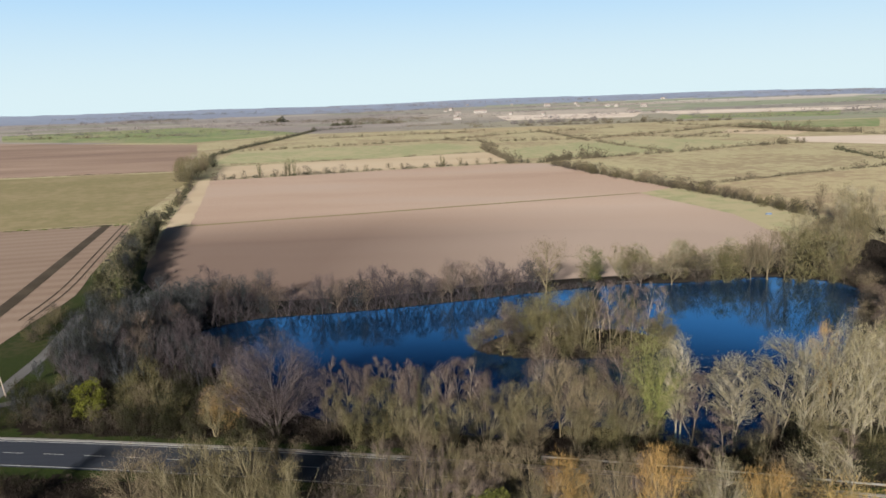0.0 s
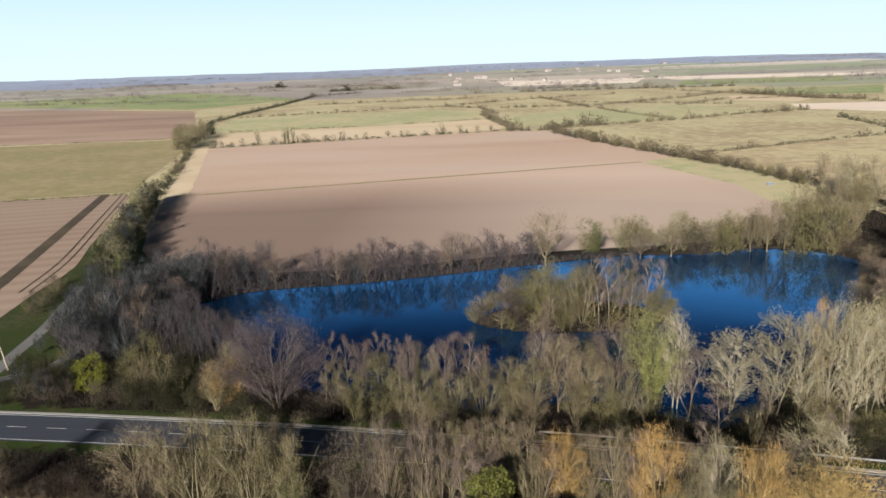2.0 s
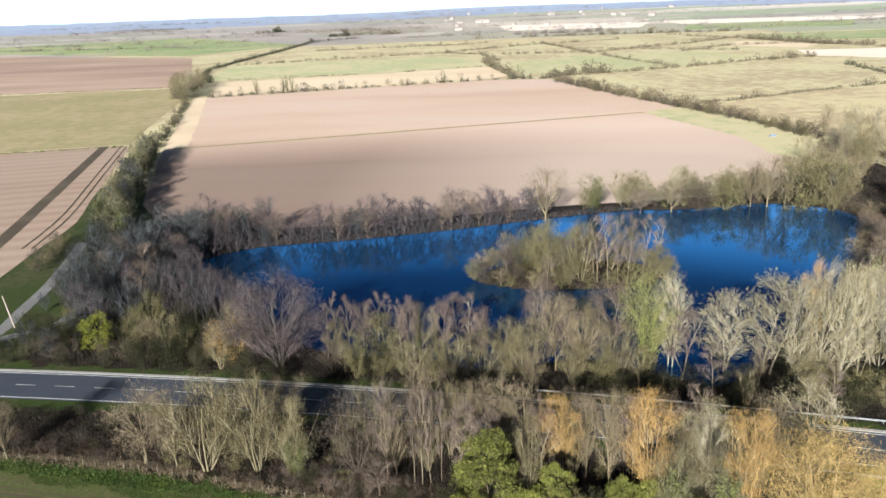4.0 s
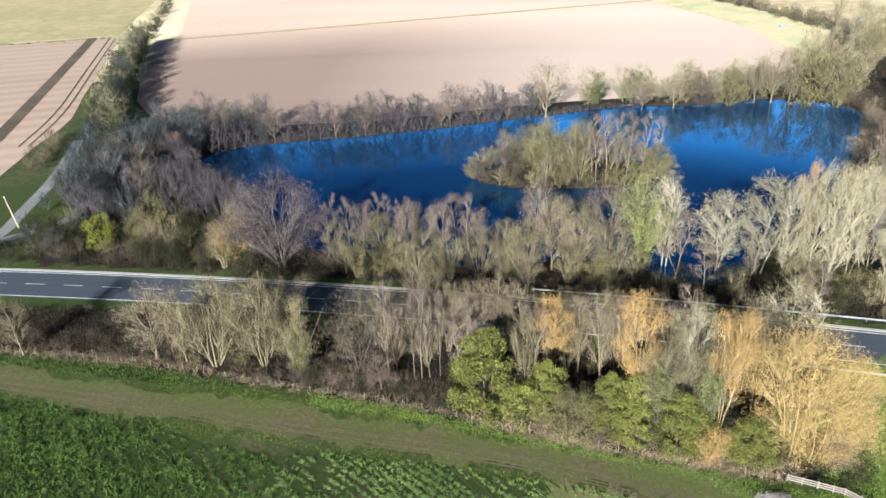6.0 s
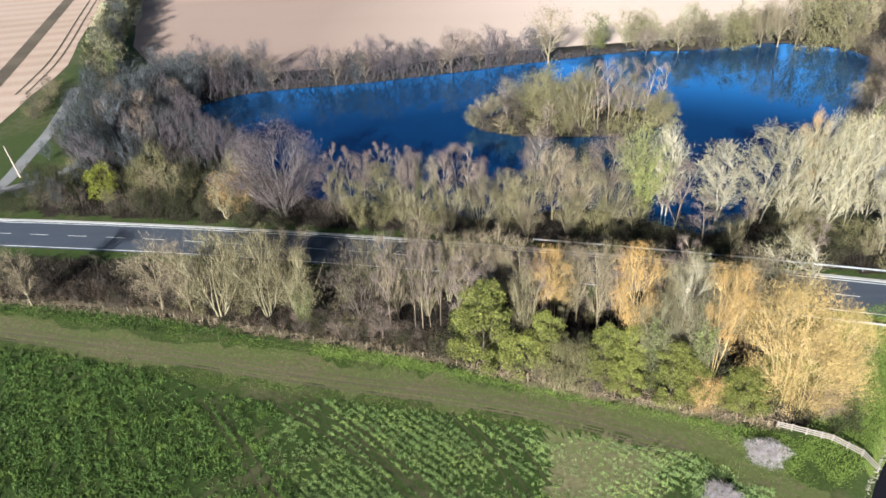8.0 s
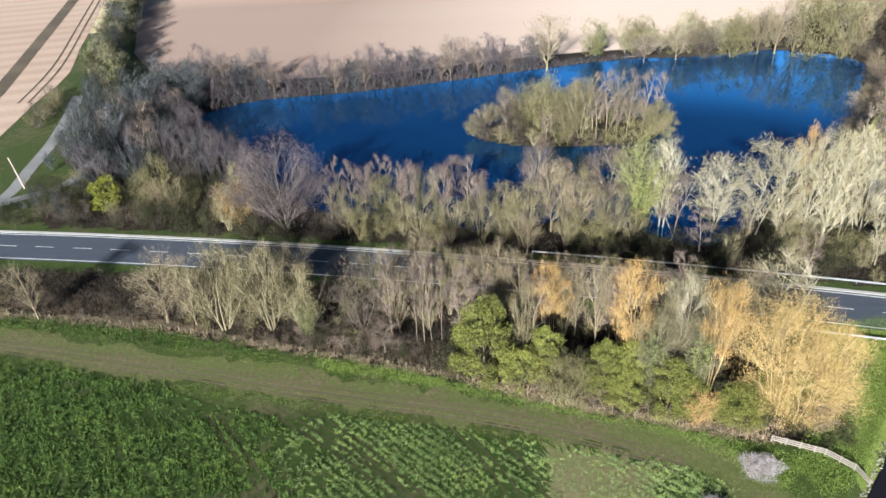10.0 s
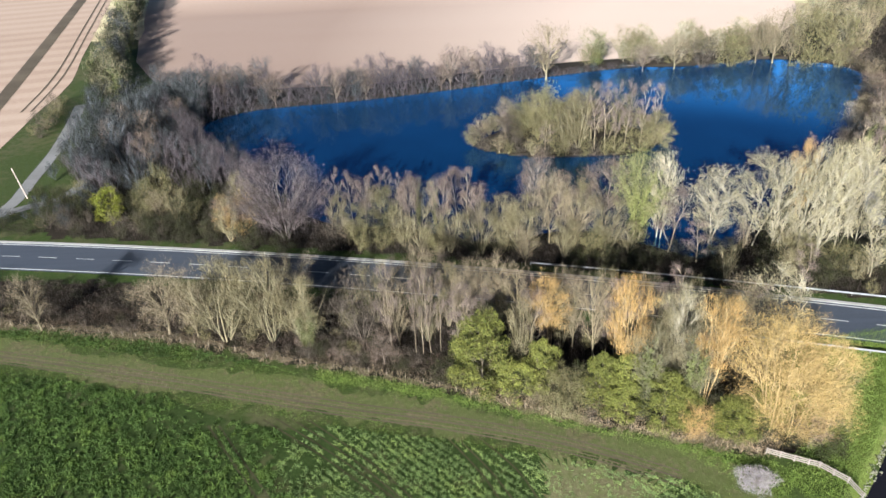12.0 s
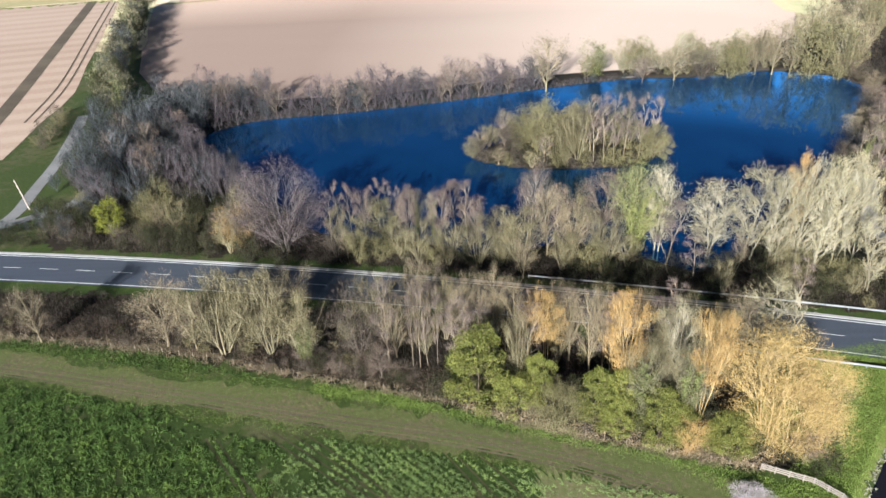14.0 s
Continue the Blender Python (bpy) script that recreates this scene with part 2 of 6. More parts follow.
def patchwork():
    """Fields of the far plain, their colours greyed towards haze."""
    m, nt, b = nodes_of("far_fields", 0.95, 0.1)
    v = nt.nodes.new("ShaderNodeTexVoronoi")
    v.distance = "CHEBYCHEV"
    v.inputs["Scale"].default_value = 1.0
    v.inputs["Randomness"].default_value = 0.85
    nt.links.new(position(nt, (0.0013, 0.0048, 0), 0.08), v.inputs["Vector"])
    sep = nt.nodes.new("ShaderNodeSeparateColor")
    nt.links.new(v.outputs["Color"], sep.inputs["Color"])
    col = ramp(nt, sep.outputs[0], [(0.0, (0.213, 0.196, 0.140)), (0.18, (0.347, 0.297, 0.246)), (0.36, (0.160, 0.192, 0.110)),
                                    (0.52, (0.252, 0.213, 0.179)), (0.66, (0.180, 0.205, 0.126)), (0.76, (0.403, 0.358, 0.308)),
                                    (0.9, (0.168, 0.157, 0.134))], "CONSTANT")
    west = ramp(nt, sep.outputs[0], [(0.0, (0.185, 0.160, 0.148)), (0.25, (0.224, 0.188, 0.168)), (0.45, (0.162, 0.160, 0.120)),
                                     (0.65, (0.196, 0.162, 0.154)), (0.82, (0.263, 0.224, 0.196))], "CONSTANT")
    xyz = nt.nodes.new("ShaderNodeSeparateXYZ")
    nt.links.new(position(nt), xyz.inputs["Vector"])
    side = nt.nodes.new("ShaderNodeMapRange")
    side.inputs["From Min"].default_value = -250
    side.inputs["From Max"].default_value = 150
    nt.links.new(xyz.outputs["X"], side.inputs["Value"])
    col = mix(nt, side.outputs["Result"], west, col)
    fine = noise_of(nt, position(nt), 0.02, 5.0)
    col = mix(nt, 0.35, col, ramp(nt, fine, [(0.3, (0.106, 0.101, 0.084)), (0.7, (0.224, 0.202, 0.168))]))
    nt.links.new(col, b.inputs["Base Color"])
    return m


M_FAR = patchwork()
# Bluish grey paints the distance haze onto the last hills.
M_HAZY_HILLS = turf("wooded_hills", (0.1316, 0.1460, 0.1856), (0.1683, 0.1850, 0.2308), (0.2106, 0.2180, 0.2506), 0.0015, 0.01, 0.58)


def asphalt():
    m, nt, b = nodes_of("asphalt", 0.8, 0.3)
    p = position(nt)
    fine = noise_of(nt, p, 3.0, 6.0, 0.7)
    streak = noise_of(nt, position(nt, (0.05, 1.0, 1), 0.16), 1.1, 3.0)
    # Blue in these greys paints the sky's sheen on the road.
    col = ramp(nt, streak, [(0.3, (0.0103, 0.0135, 0.0209)), (0.7, (0.0163, 0.0209, 0.0304))])
    col = mix(nt, 0.3, col, ramp(nt, fine, [(0.3, (0.0137, 0.0163, 0.0220)), (0.7, (0.0342, 0.0380, 0.0471))]))
    nt.links.new(col, b.inputs["Base Color"])
    bump(nt, b, fine, 0.3, 0.02)
    return m


def plain(name, a, c, rough=0.6, scale=4.0, metal=0.0):
    m, nt, b = nodes_of(name, rough, 0.4)
    n = noise_of(nt, position(nt), scale, 5.0, 0.65)
    nt.links.new(ramp(nt, n, [(0.3, a), (0.7, c)]), b.inputs["Base Color"])
    b.inputs["Metallic"].default_value = metal
    return m


def water(name, base, ripple, tint=(1, 1, 1)):
    m, nt, b = nodes_of(name, 0.045, 0.5)
    b.inputs["IOR"].default_value = 2.5
    b.inputs["Specular Tint"].default_value = (*tint, 1)
    n = noise_of(nt, position(nt), 0.035, 4.0)
    nt.links.new(ramp(nt, n, [(0.35, base), (0.65, tuple(1.35 * v for v in base))]), b.inputs["Base Color"])
    bump(nt, b, noise_of(nt, position(nt, (1, 1.6, 1)), 0.35, 2.0), ripple, 0.05)
    return m


M_ASPHALT = asphalt()
M_LINE = plain("road_paint", (0.2193, 0.2193, 0.2142), (0.2949, 0.2949, 0.2856), 0.6, 1.5)
M_KERB = plain("kerb_concrete", (0.1255, 0.1230, 0.1132), (0.1673, 0.1640, 0.1550), 0.85, 1.5)
M_LAKE = water("lake_water", (0.0012, 0.0090, 0.0255), 0.010, (0.10, 0.54, 1.0))
M_RIVER = water("river_water", (0.0045, 0.0042, 0.0050), 0.10, (0.25, 0.22, 0.25))
M_WOODRAIL = plain("weathered_rail", (0.0868, 0.0717, 0.056), (0.132, 0.115, 0.0963), 0.85, 3.0)
M_STEEL = plain("galvanised_steel", (0.1454, 0.1490, 0.1534), (0.2016, 0.2059, 0.2059), 0.5, 2.0, 0.5)
M_POLE = plain("pole_timber", (0.188, 0.152, 0.121), (0.269, 0.228, 0.188), 0.85, 2.0)
M_WIRE = plain("rusty_wire", (0.028, 0.0224, 0.0196), (0.0504, 0.0392, 0.0308), 0.8, 3.0)
M_STAKE = plain("old_stakes", (0.084, 0.0672, 0.0476), (0.151, 0.123, 0.0896), 0.9, 3.0)
M_ROOF = plain("roof_tiles", (0.0952, 0.0784, 0.07), (0.151, 0.123, 0.106), 0.85, 1.0)
M_WALL = plain("house_wall", (0.168, 0.151, 0.132), (0.224, 0.210, 0.190), 0.85, 0.6)
M_GLASS = plain("window_glass", (0.0112, 0.014, 0.0168), (0.028, 0.0336, 0.0392), 0.1, 1.0)
M_HEDGE = leafy("hedge_twigs", (0.0448, 0.0381, 0.0241), (0.0924, 0.0784, 0.0515))
M_HEDGEDARK = leafy("dark_hedge", (0.0213, 0.0224, 0.0134), (0.0532, 0.0504, 0.0302))
# Grey-mauve twigs, with distance haze mixed into their colour.
M_HAZY_WOODS = leafy("far_woods", (0.0812, 0.0717, 0.0683), (0.126, 0.112, 0.108))
# Near-black stems: the shade under the trees is put into them.
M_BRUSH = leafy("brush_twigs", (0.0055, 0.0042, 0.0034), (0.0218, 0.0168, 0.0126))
M_REED = leafy("dry_stems", (0.0588, 0.0437, 0.0263), (0.126, 0.0986, 0.0627))
M_CROP = leafy("crop_leaves", (0.0187, 0.0325, 0.0070), (0.0425, 0.0675, 0.0162), 0.2, 0.75, 0.06, 0.22)
M_CROPMID = leafy("middling_crop_leaves", (0.043, 0.066, 0.019), (0.088, 0.122, 0.038), 0.2, 0.75, 0.08, 0.25)
M_CROPPALE = leafy("pale_crop_leaves", (0.050, 0.072, 0.022), (0.096, 0.126, 0.044), 0.2, 0.75, 0.08, 0.25)
M_TUFT = leafy("grass_tufts", (0.0288, 0.0472, 0.0083), (0.0792, 0.1038, 0.0209))


# ---- mesh helpers ----
def tri_mesh(name, verts, tris):
    verts, tris = np.asarray(verts, np.float32), np.asarray(tris, np.int32)
    me = bpy.data.meshes.new(name)
    me.vertices.add(len(verts))
    me.vertices.foreach_set("co", verts.ravel())
    me.loops.add(3 * len(tris))
    me.loops.foreach_set("vertex_index", tris.ravel())
    me.polygons.add(len(tris))
    me.polygons.foreach_set("loop_start", np.arange(0, 3 * len(tris), 3, dtype=np.int32))
    me.update(calc_edges=True)
    me.validate()
    return me


def part(name, data, material, parent=None, label=""):
    """A mesh object of one material, under its thing when a parent is given. data: a bmesh or a mesh."""
    if isinstance(data, bmesh.types.BMesh):
        me = bpy.data.meshes.new(name)
        bmesh.ops.recalc_face_normals(data, faces=data.faces)
        data.to_mesh(me)
        data.free()
        data = me
    if not data.materials:
        data.materials.append(material)
    ob = new(name, data)
    if parent:
        ob.parent = parent
    return tagged(ob, label=label)


def box(bm, c, size, turn=0.0, bevel=0.0):
    m = Matrix.Translation(c) @ Matrix.Rotation(turn, 4, "Z") @ Matrix.Diagonal((*size, 1))
    made = bmesh.ops.create_cube(bm, size=1.0, matrix=m)
    if bevel:
        edges = {e for v in made["verts"] for e in v.link_edges}
        bmesh.ops.bevel(bm, geom=list(edges), offset=bevel, segments=1, affect="EDGES")
    return bm


def beam(bm, a, c, w, h):
    """A rectangular bar from a to c."""
    a, c = Vector(a), Vector(c)
    d = c - a
    m = Matrix.Translation((a + c) / 2) @ d.to_track_quat("X", "Z").to_matrix().to_4x4() @ Matrix.Diagonal((d.length, w, h, 1))
    bmesh.ops.create_cube(bm, size=1.0, matrix=m)
    return bm


def flat(name, outline, z, material, label, category, subdivide=0):
    """A level piece of land inside an outline."""
    bm = bmesh.new()
    f = bm.faces.new([bm.verts.new((x, y, z)) for x, y in outline])
    bmesh.ops.triangulate(bm, faces=[f])
    for f in bm.faces:
        f.normal_update()
        if f.normal.z < 0:
            f.normal_flip()
    me = bpy.data.meshes.new(name)
    bm.to_mesh(me)
    bm.free()
    me.materials.append(material)
    return tagged(new(name, me), label, category, kind="structure")


def wavy(outline, step=12.0, amount=1.0, seed=0):
    """The outline with its straight sides broken into slightly uneven ones."""
    r, out = random.Random(seed), []
    for (x0, y0), (x1, y1) in zip(outline, outline[1:] + outline[:1]):
        n = max(1, int(math.hypot(x1 - x0, y1 - y0) / step))
        for i in range(n):
            k = i / n
            j = amount if i else 0
            out.append((x0 + (x1 - x0) * k + r.uniform(-j, j), y0 + (y1 - y0) * k + r.uniform(-j, j)))
    return out


def ribbon(name, pts, width, z, material, label, category, drop=0.0):
    """A strip of even width along a line."""
    vs, n = [], len(pts)
    for i, (x, y) in enumerate(pts):
        a, c = pts[max(0, i - 1)], pts[min(n - 1, i + 1)]
        d = Vector((c[0] - a[0], c[1] - a[1])).normalized()
        for s in (-0.5, 0.5):
            vs.append((x - d.y * width * s, y + d.x * width * s, z))
    tris = []
    for i in range(n - 1):
        k = 2 * i
        tris += [(k, k + 2, k + 1), (k + 1, k + 2, k + 3)]
    me = tri_mesh(name, vs, tris)
    me.materials.append(material)
    return tagged(new(name, me), label, category, kind="structure")


def ragged_strip(name, pts, width, rough, z, material, label, category, seed):
    """A strip of ground cover with uneven edges."""
    r = random.Random(seed)
    line = smooth_line(pts, 40)
    bm, last, wl, wr = bmesh.new(), None, 0.5, 0.5
    for (x0, y0), (x1, y1) in zip(line, line[1:]):
        n = Vector((y0 - y1, x1 - x0, 0)).normalized()
        wl, wr = (min(1, max(0, w + r.uniform(-0.35, 0.35))) for w in (wl, wr))
        a = bm.verts.new(Vector((x0, y0, z)) + n * (width / 2 + rough * (wl - 0.5)))
        c = bm.verts.new(Vector((x0, y0, z)) - n * (width / 2 + rough * (wr - 0.5)))
        if last:
            bm.faces.new((last[1], c, a, last[0]))
        last = (a, c)
    return tagged(part(name, bm, material), label, category, kind="structure")


def inside(px, py, poly):
    """Which of the points lie in the outline."""
    hit = np.zeros(np.shape(px), bool)
    for (x0, y0), (x1, y1) in zip(poly, poly[1:] + poly[:1]):
        if y0 == y1:
            continue
        c = ((y0 > py) != (y1 > py)) & (px < (x1 - x0) * (py - y0) / (y1 - y0) + x0)
        hit ^= c
    return hit


def edge_distance(px, py, poly):
    best = np.full(np.shape(px), 1e9)
    for (x0, y0), (x1, y1) in zip(poly, poly[1:] + poly[:1]):
        dx, dy = x1 - x0, y1 - y0
        k = np.clip(((px - x0) * dx + (py - y0) * dy) / (dx * dx + dy * dy), 0, 1)
        best = np.minimum(best, np.hypot(px - x0 - k * dx, py - y0 - k * dy))
    return best


def smooth_line(pts, per=6):
    """A rounded line through the points."""
    out = []
    for i in range(len(pts) - 1):
        p0, p1, p2, p3 = (Vector(pts[min(max(j, 0), len(pts) - 1)]) for j in (i - 1, i, i + 1, i + 2))
        for k in range(per):
            t = k / per
            q = 0.5 * ((2 * p1) + (p2 - p0) * t + (2 * p0 - 5 * p1 + 4 * p2 - p3) * t * t + (3 * p1 - p0 - 3 * p2 + p3) * t ** 3)
            out.append((q.x, q.y))
    return out + [tuple(pts[-1])]


# ---- the lie of the land ----
LAKE = smooth_line([(-82, 190), (-79, 198), (-68, 208), (-55, 212), (-34, 215), (-5, 222), (28, 231.5), (58, 238.5), (78, 238), (103, 242.5),
                    (116, 240), (128, 232), (129, 216), (112, 186), (97, 166), (76, 146), (60, 127), (48, 119), (40, 123), (24, 131), (6, 127), (-12, 134),
                    (-28, 136), (-44, 148), (-58, 164), (-72, 178), (-82, 190)], 4)[:-1]
ISLAND = smooth_line([(3, 176), (14, 169.5), (32, 167.5), (45, 168.5), (55, 177), (46, 189), (26, 193), (10, 186), (3, 176)], 4)[:-1]
RIVER = [(42, 44), (47.5, 56), (50.5, 60), (54.5, 64.5), (60, 71), (72, 86), (82, 97), (94, 92), (84, 78), (68, 60), (56, 44)]
FENCE = [(-130, 110.5), (-85, 101.5), (-51, 95.5), (-24, 88), (-11, 85), (15, 75.6), (41.5, 67.8)]
WATER_Z = -1.0


def road_y(x):
    return 110.98 - 0.1915 * x - 0.000433 * x * x


def fence_y(x):
    return float(np.interp(x, [p[0] for p in FENCE], [p[1] for p in FENCE]))


def ground_sheet():
    """One sheet to the horizon: fine near the lake, coarse far off, rising to low hills at the end of the plain."""
    xs = np.unique(np.concatenate([np.arange(-4800, -400, 200.0), np.arange(-400, -150, 25.0), np.arange(-150, 150, 1.6), np.arange(150, 400, 25.0), np.arange(400, 4801, 200.0)]))
    ys = np.unique(np.concatenate([np.arange(-600, 20, 100.0), np.arange(20, 270, 1.6), np.arange(270, 500, 23.0), np.arange(500, 4881, 120.0)]))
    gx, gy = np.meshgrid(xs, ys)
    gz = np.zeros_like(gx)
    d = edge_distance(gx, gy, LAKE)
    lake = inside(gx, gy, LAKE)
    gz = np.where(lake, np.maximum(-2.4, -0.9 - 0.35 * d), np.where(d < 1.8, -0.9 * np.clip(1 - d / 1.8, 0, 1) ** 1.3, gz))
    di = edge_distance(gx, gy, ISLAND)
    isl = inside(gx, gy, ISLAND)
    gz = np.where(isl, np.minimum(-0.2, -0.95 + 0.3 * di), gz)
    dr = edge_distance(gx, gy, RIVER)
    riv = inside(gx, gy, RIVER)
    gz = np.where(riv, np.maximum(-2.2, -0.7 - 0.5 * dr), np.where((dr < 2.6), np.minimum(gz, -0.7 * (1 - dr / 2.6)), gz))
    r = np.hypot(gx, gy)
    lift = np.clip((r - 2300) / 2500, 0, 1.2)
    gz += 37 * lift ** 1.5 + np.where(r > 3400, 5 * np.sin(gx / 610) + 3 * np.sin(gx / 253 + 1), 0) * np.clip((r - 3400) / 1000, 0, 1)
    h, w = gx.shape
    idx = np.arange(h * w).reshape(h, w)
    quads = np.stack([idx[:-1, :-1], idx[:-1, 1:], idx[1:, 1:], idx[1:, :-1]], -1).reshape(-1, 4)
    keep = np.hypot(gx, gy).ravel()[quads].max(1) < 4900
    quads = quads[keep]
    me = bpy.data.meshes.new("ground")
    me.from_pydata(np.stack([gx, gy, gz], -1).reshape(-1, 3).tolist(), [], quads.tolist())
    cx, cy = gx.ravel()[quads].mean(1), gy.ravel()[quads].mean(1)
    jit = 1.5 * np.sin(cx * 0.9 + cy * 0.4) + 1.0 * np.sin(cy * 1.3 - cx * 0.5)
    mat = np.zeros(len(quads), np.int32)
    near = (np.abs(cx) < 170) & (cy < 300)
    mat[near] = 1
    fy = np.interp(cx, [p[0] for p in FENCE], [p[1] for p in FENCE])
    ry = 110.98 - 0.1915 * cx - 0.000433 * cx * cx
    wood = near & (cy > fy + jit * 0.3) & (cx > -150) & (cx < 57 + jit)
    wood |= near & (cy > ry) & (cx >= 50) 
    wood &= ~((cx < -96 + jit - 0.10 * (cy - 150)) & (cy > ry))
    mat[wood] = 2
    mat[(np.abs(cy - ry) < 8.5 + 0.4 * jit)] = np.where(near, 3, 0)[(np.abs(cy - ry) < 8.5 + 0.4 * jit)]
    dc, lk = edge_distance(cx, cy, LAKE), inside(cx, cy, LAKE)
    mat[(lk & ~inside(cx, cy, ISLAND)) | (near & (dc < 0.8))] = 4
    bank = near & (cx > 50 + 0.3 * jit) & (cy < ry - 6) & ~inside(cx, cy, RIVER)
    mat[bank] = 5
    mat[~near & (np.hypot(cx, cy) < 1500)] = 7
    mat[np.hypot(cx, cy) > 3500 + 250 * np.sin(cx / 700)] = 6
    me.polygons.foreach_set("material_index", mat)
    for m in (M_FAR, M_GRASS, M_LITTER, M_VERGE, M_MUD, M_BANK, M_HAZY_HILLS, M_PAST2):
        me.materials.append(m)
    me.update()
    return tagged(new("ground", me), "flat farmland with grass, leaf litter and far fields", "ground", kind="structure")


ground_sheet()

# ---- water ----
lake = flat("water", LAKE, WATER_Z, M_LAKE, "still deep blue lake water reflecting the bare trees", "lake")
flat("water", RIVER, -0.9, M_RIVER, "dark still river water beside a grassy bank", "river")

# ---- fields ----
field = flat("ploughed_field", wavy([(-150, 352), (-158, 379), (-222, 612), (-150, 629), (-53, 658), (41, 682), (86, 672), (100, 640), (114, 575), (146, 472), (119, 452),
             (130, 410), (144, 364), (146, 318), (134, 284), (114, 261), (100, 251), (60, 245.5), (22, 240), (-30, 227), (-62, 226), (-102, 233), (-121, 262)], 14, 0.8, 1), 0.06,
             M_PLOUGH, "bare brown ploughed field, tree shade painted dark into parts", "field")
ribbon("grass_baulk", smooth_line([(-152, 379), (-139, 382.5), (-60, 403), (30, 428), (119, 452.5)], 5), 3.2, 0.12, M_OLIVEF, "thin grass strip across the ploughed field", "grass strip")
flat("grass_corner", wavy([(119, 453), (146, 473), (172, 420), (178, 348), (150, 308), (142, 320), (144, 364), (131, 410)], 12, 0.8, 2), 0.08, M_PAST1, "triangular grass corner beside the ploughed field", "grass")
flat("pale_headland", wavy([(-158, 380), (-222, 612), (-212, 614), (-146, 382)], 14, 0.7, 3), 0.10, M_CREAM, "pale dry headland along the ploughed field", "headland")
flat("drilled_field", wavy([(-130, 183), (-136, 241), (-154, 300), (-181, 389), (-197, 394), (-251, 382), (-420, 345), (-400, 120), (-230, 160)], 14, 0.6, 4), 0.06,
     M_PLOUGH_PALE, "pale drilled field with faint seed lines", "field")
ribbon("soil_track", smooth_line([(-140, 170), (-151, 220), (-172, 300), (-197, 393)], 5), 5.0, 0.12, M_TRACKSOIL, "dark bare soil strip along the drilled field", "track")
for shift in (0.0, 3.2):
    ribbon("wheel_rut", smooth_line([(-139 + shift, 212), (-146 + shift, 250), (-164 + shift, 312), (-187 + shift, 391)], 5), 0.7, 0.13, M_TRACKSOIL, "narrow wheel rut in the drilled soil", "rut")
for name, outline, m, label in (
        ("cream_field", [(-214, 622), (-53, 662), (37, 694), (59, 726), (38, 830), (-64, 793), (-243, 749)], M_CREAM, "cream stubble field behind a thin hedge"),
        ("green_pasture", [(-265, 785), (-64, 797), (36, 834), (45, 899), (-13, 1026), (-300, 985)], M_PAST1, "pale green pasture between hedges"),
        ("pale_pasture", [(-305, 1040), (-14, 1095), (65, 1175), (-16, 1300), (-240, 1262), (-300, 1164)], M_PAST2, "dull green pasture between hedges"),
        ("wide_pasture", [(53, 858), (185, 960), (296, 955), (380, 826), (227, 743), (147, 720), (66, 735)], M_PAST1, "broad pale green pasture"),
        ("olive_pasture", [(152, 700), (227, 735), (378, 805), (383, 721), (373, 621), (345, 574), (197, 500), (152, 486), (125, 570), (105, 650)], M_PAST2, "rough olive pasture with brown patches"),
        ("tan_pasture", [(152, 472), (195, 492), (340, 556), (330, 400), (224, 330), (183, 352), (176, 421)], M_PAST3, "tan rough grass behind the hedge"),
        ("olive_field", [(-500, 330), (-251, 384), (-197, 396), (-184, 397), (-232, 610), (-267, 701), (-442, 687), (-700, 640)], M_OLIVEF, "olive green young crop field"),
        ("red_field", [(-453, 700), (-270, 715), (-330, 920), (-429, 1194), (-935, 1477), (-1300, 900)], M_PLOUGH_RED, "reddish brown ploughed field with pale bands"),
        ("far_cream_field", [(143, 2280), (136, 1851), (450, 1785), (575, 2167)], M_STUBBLE, "distant pale stubble field"),
        ("far_crop_field", [(488, 1575), (579, 1830), (951, 1771), (803, 1500)], M_FARGREEN, "distant green crop field"),
        ("far_cream_field", [(610, 2280), (584, 1900), (997, 1800), (1155, 1963)], M_STUBBLE, "distant pale stubble field"),
        ("far_tan_field", [(385, 1040), (434, 1129), (520, 1040), (450, 950)], M_CREAM, "distant pale stubble field between hedges"),
        ("far_cream_field", [(425, 915), (545, 893), (462, 757), (400, 830)], M_STUBBLE, "pale stubble field behind a hedge"),
        ("far_crop_field", [(500, 1290), (770, 1305), (635, 1075), (530, 1110)], M_FARGREEN, "distant green crop field"),
        ("far_tan_field", [(-18, 1450), (-15, 1320), (182, 1269), (217, 1434)], M_PAST3, "distant tan pasture"),
        ("far_green_field", [(-986, 1558), (-460, 1253), (-310, 1500), (-420, 1677), (-800, 2200), (-1070, 2093), (-1232, 1952)], M_FARGREEN, "distant green field")):
    flat(name, wavy(outline, 30, 1.5, len(outline)), 0.07, m, label, "field")

# ---- road ----
road_line = [(x, road_y(x)) for x in range(-260, 131, 5)]
ribbon("road", road_line, 10.2, 0.10, M_ASPHALT, "grey asphalt road with white lane markings", "road")


def along(x, off):
    """The point at that sideways distance from the road's middle line."""
    s = -0.1915 - 0.000866 * x
    n = Vector((-s, 1)).normalized()
    return (x + n.x * off, road_y(x) + n.y * off)


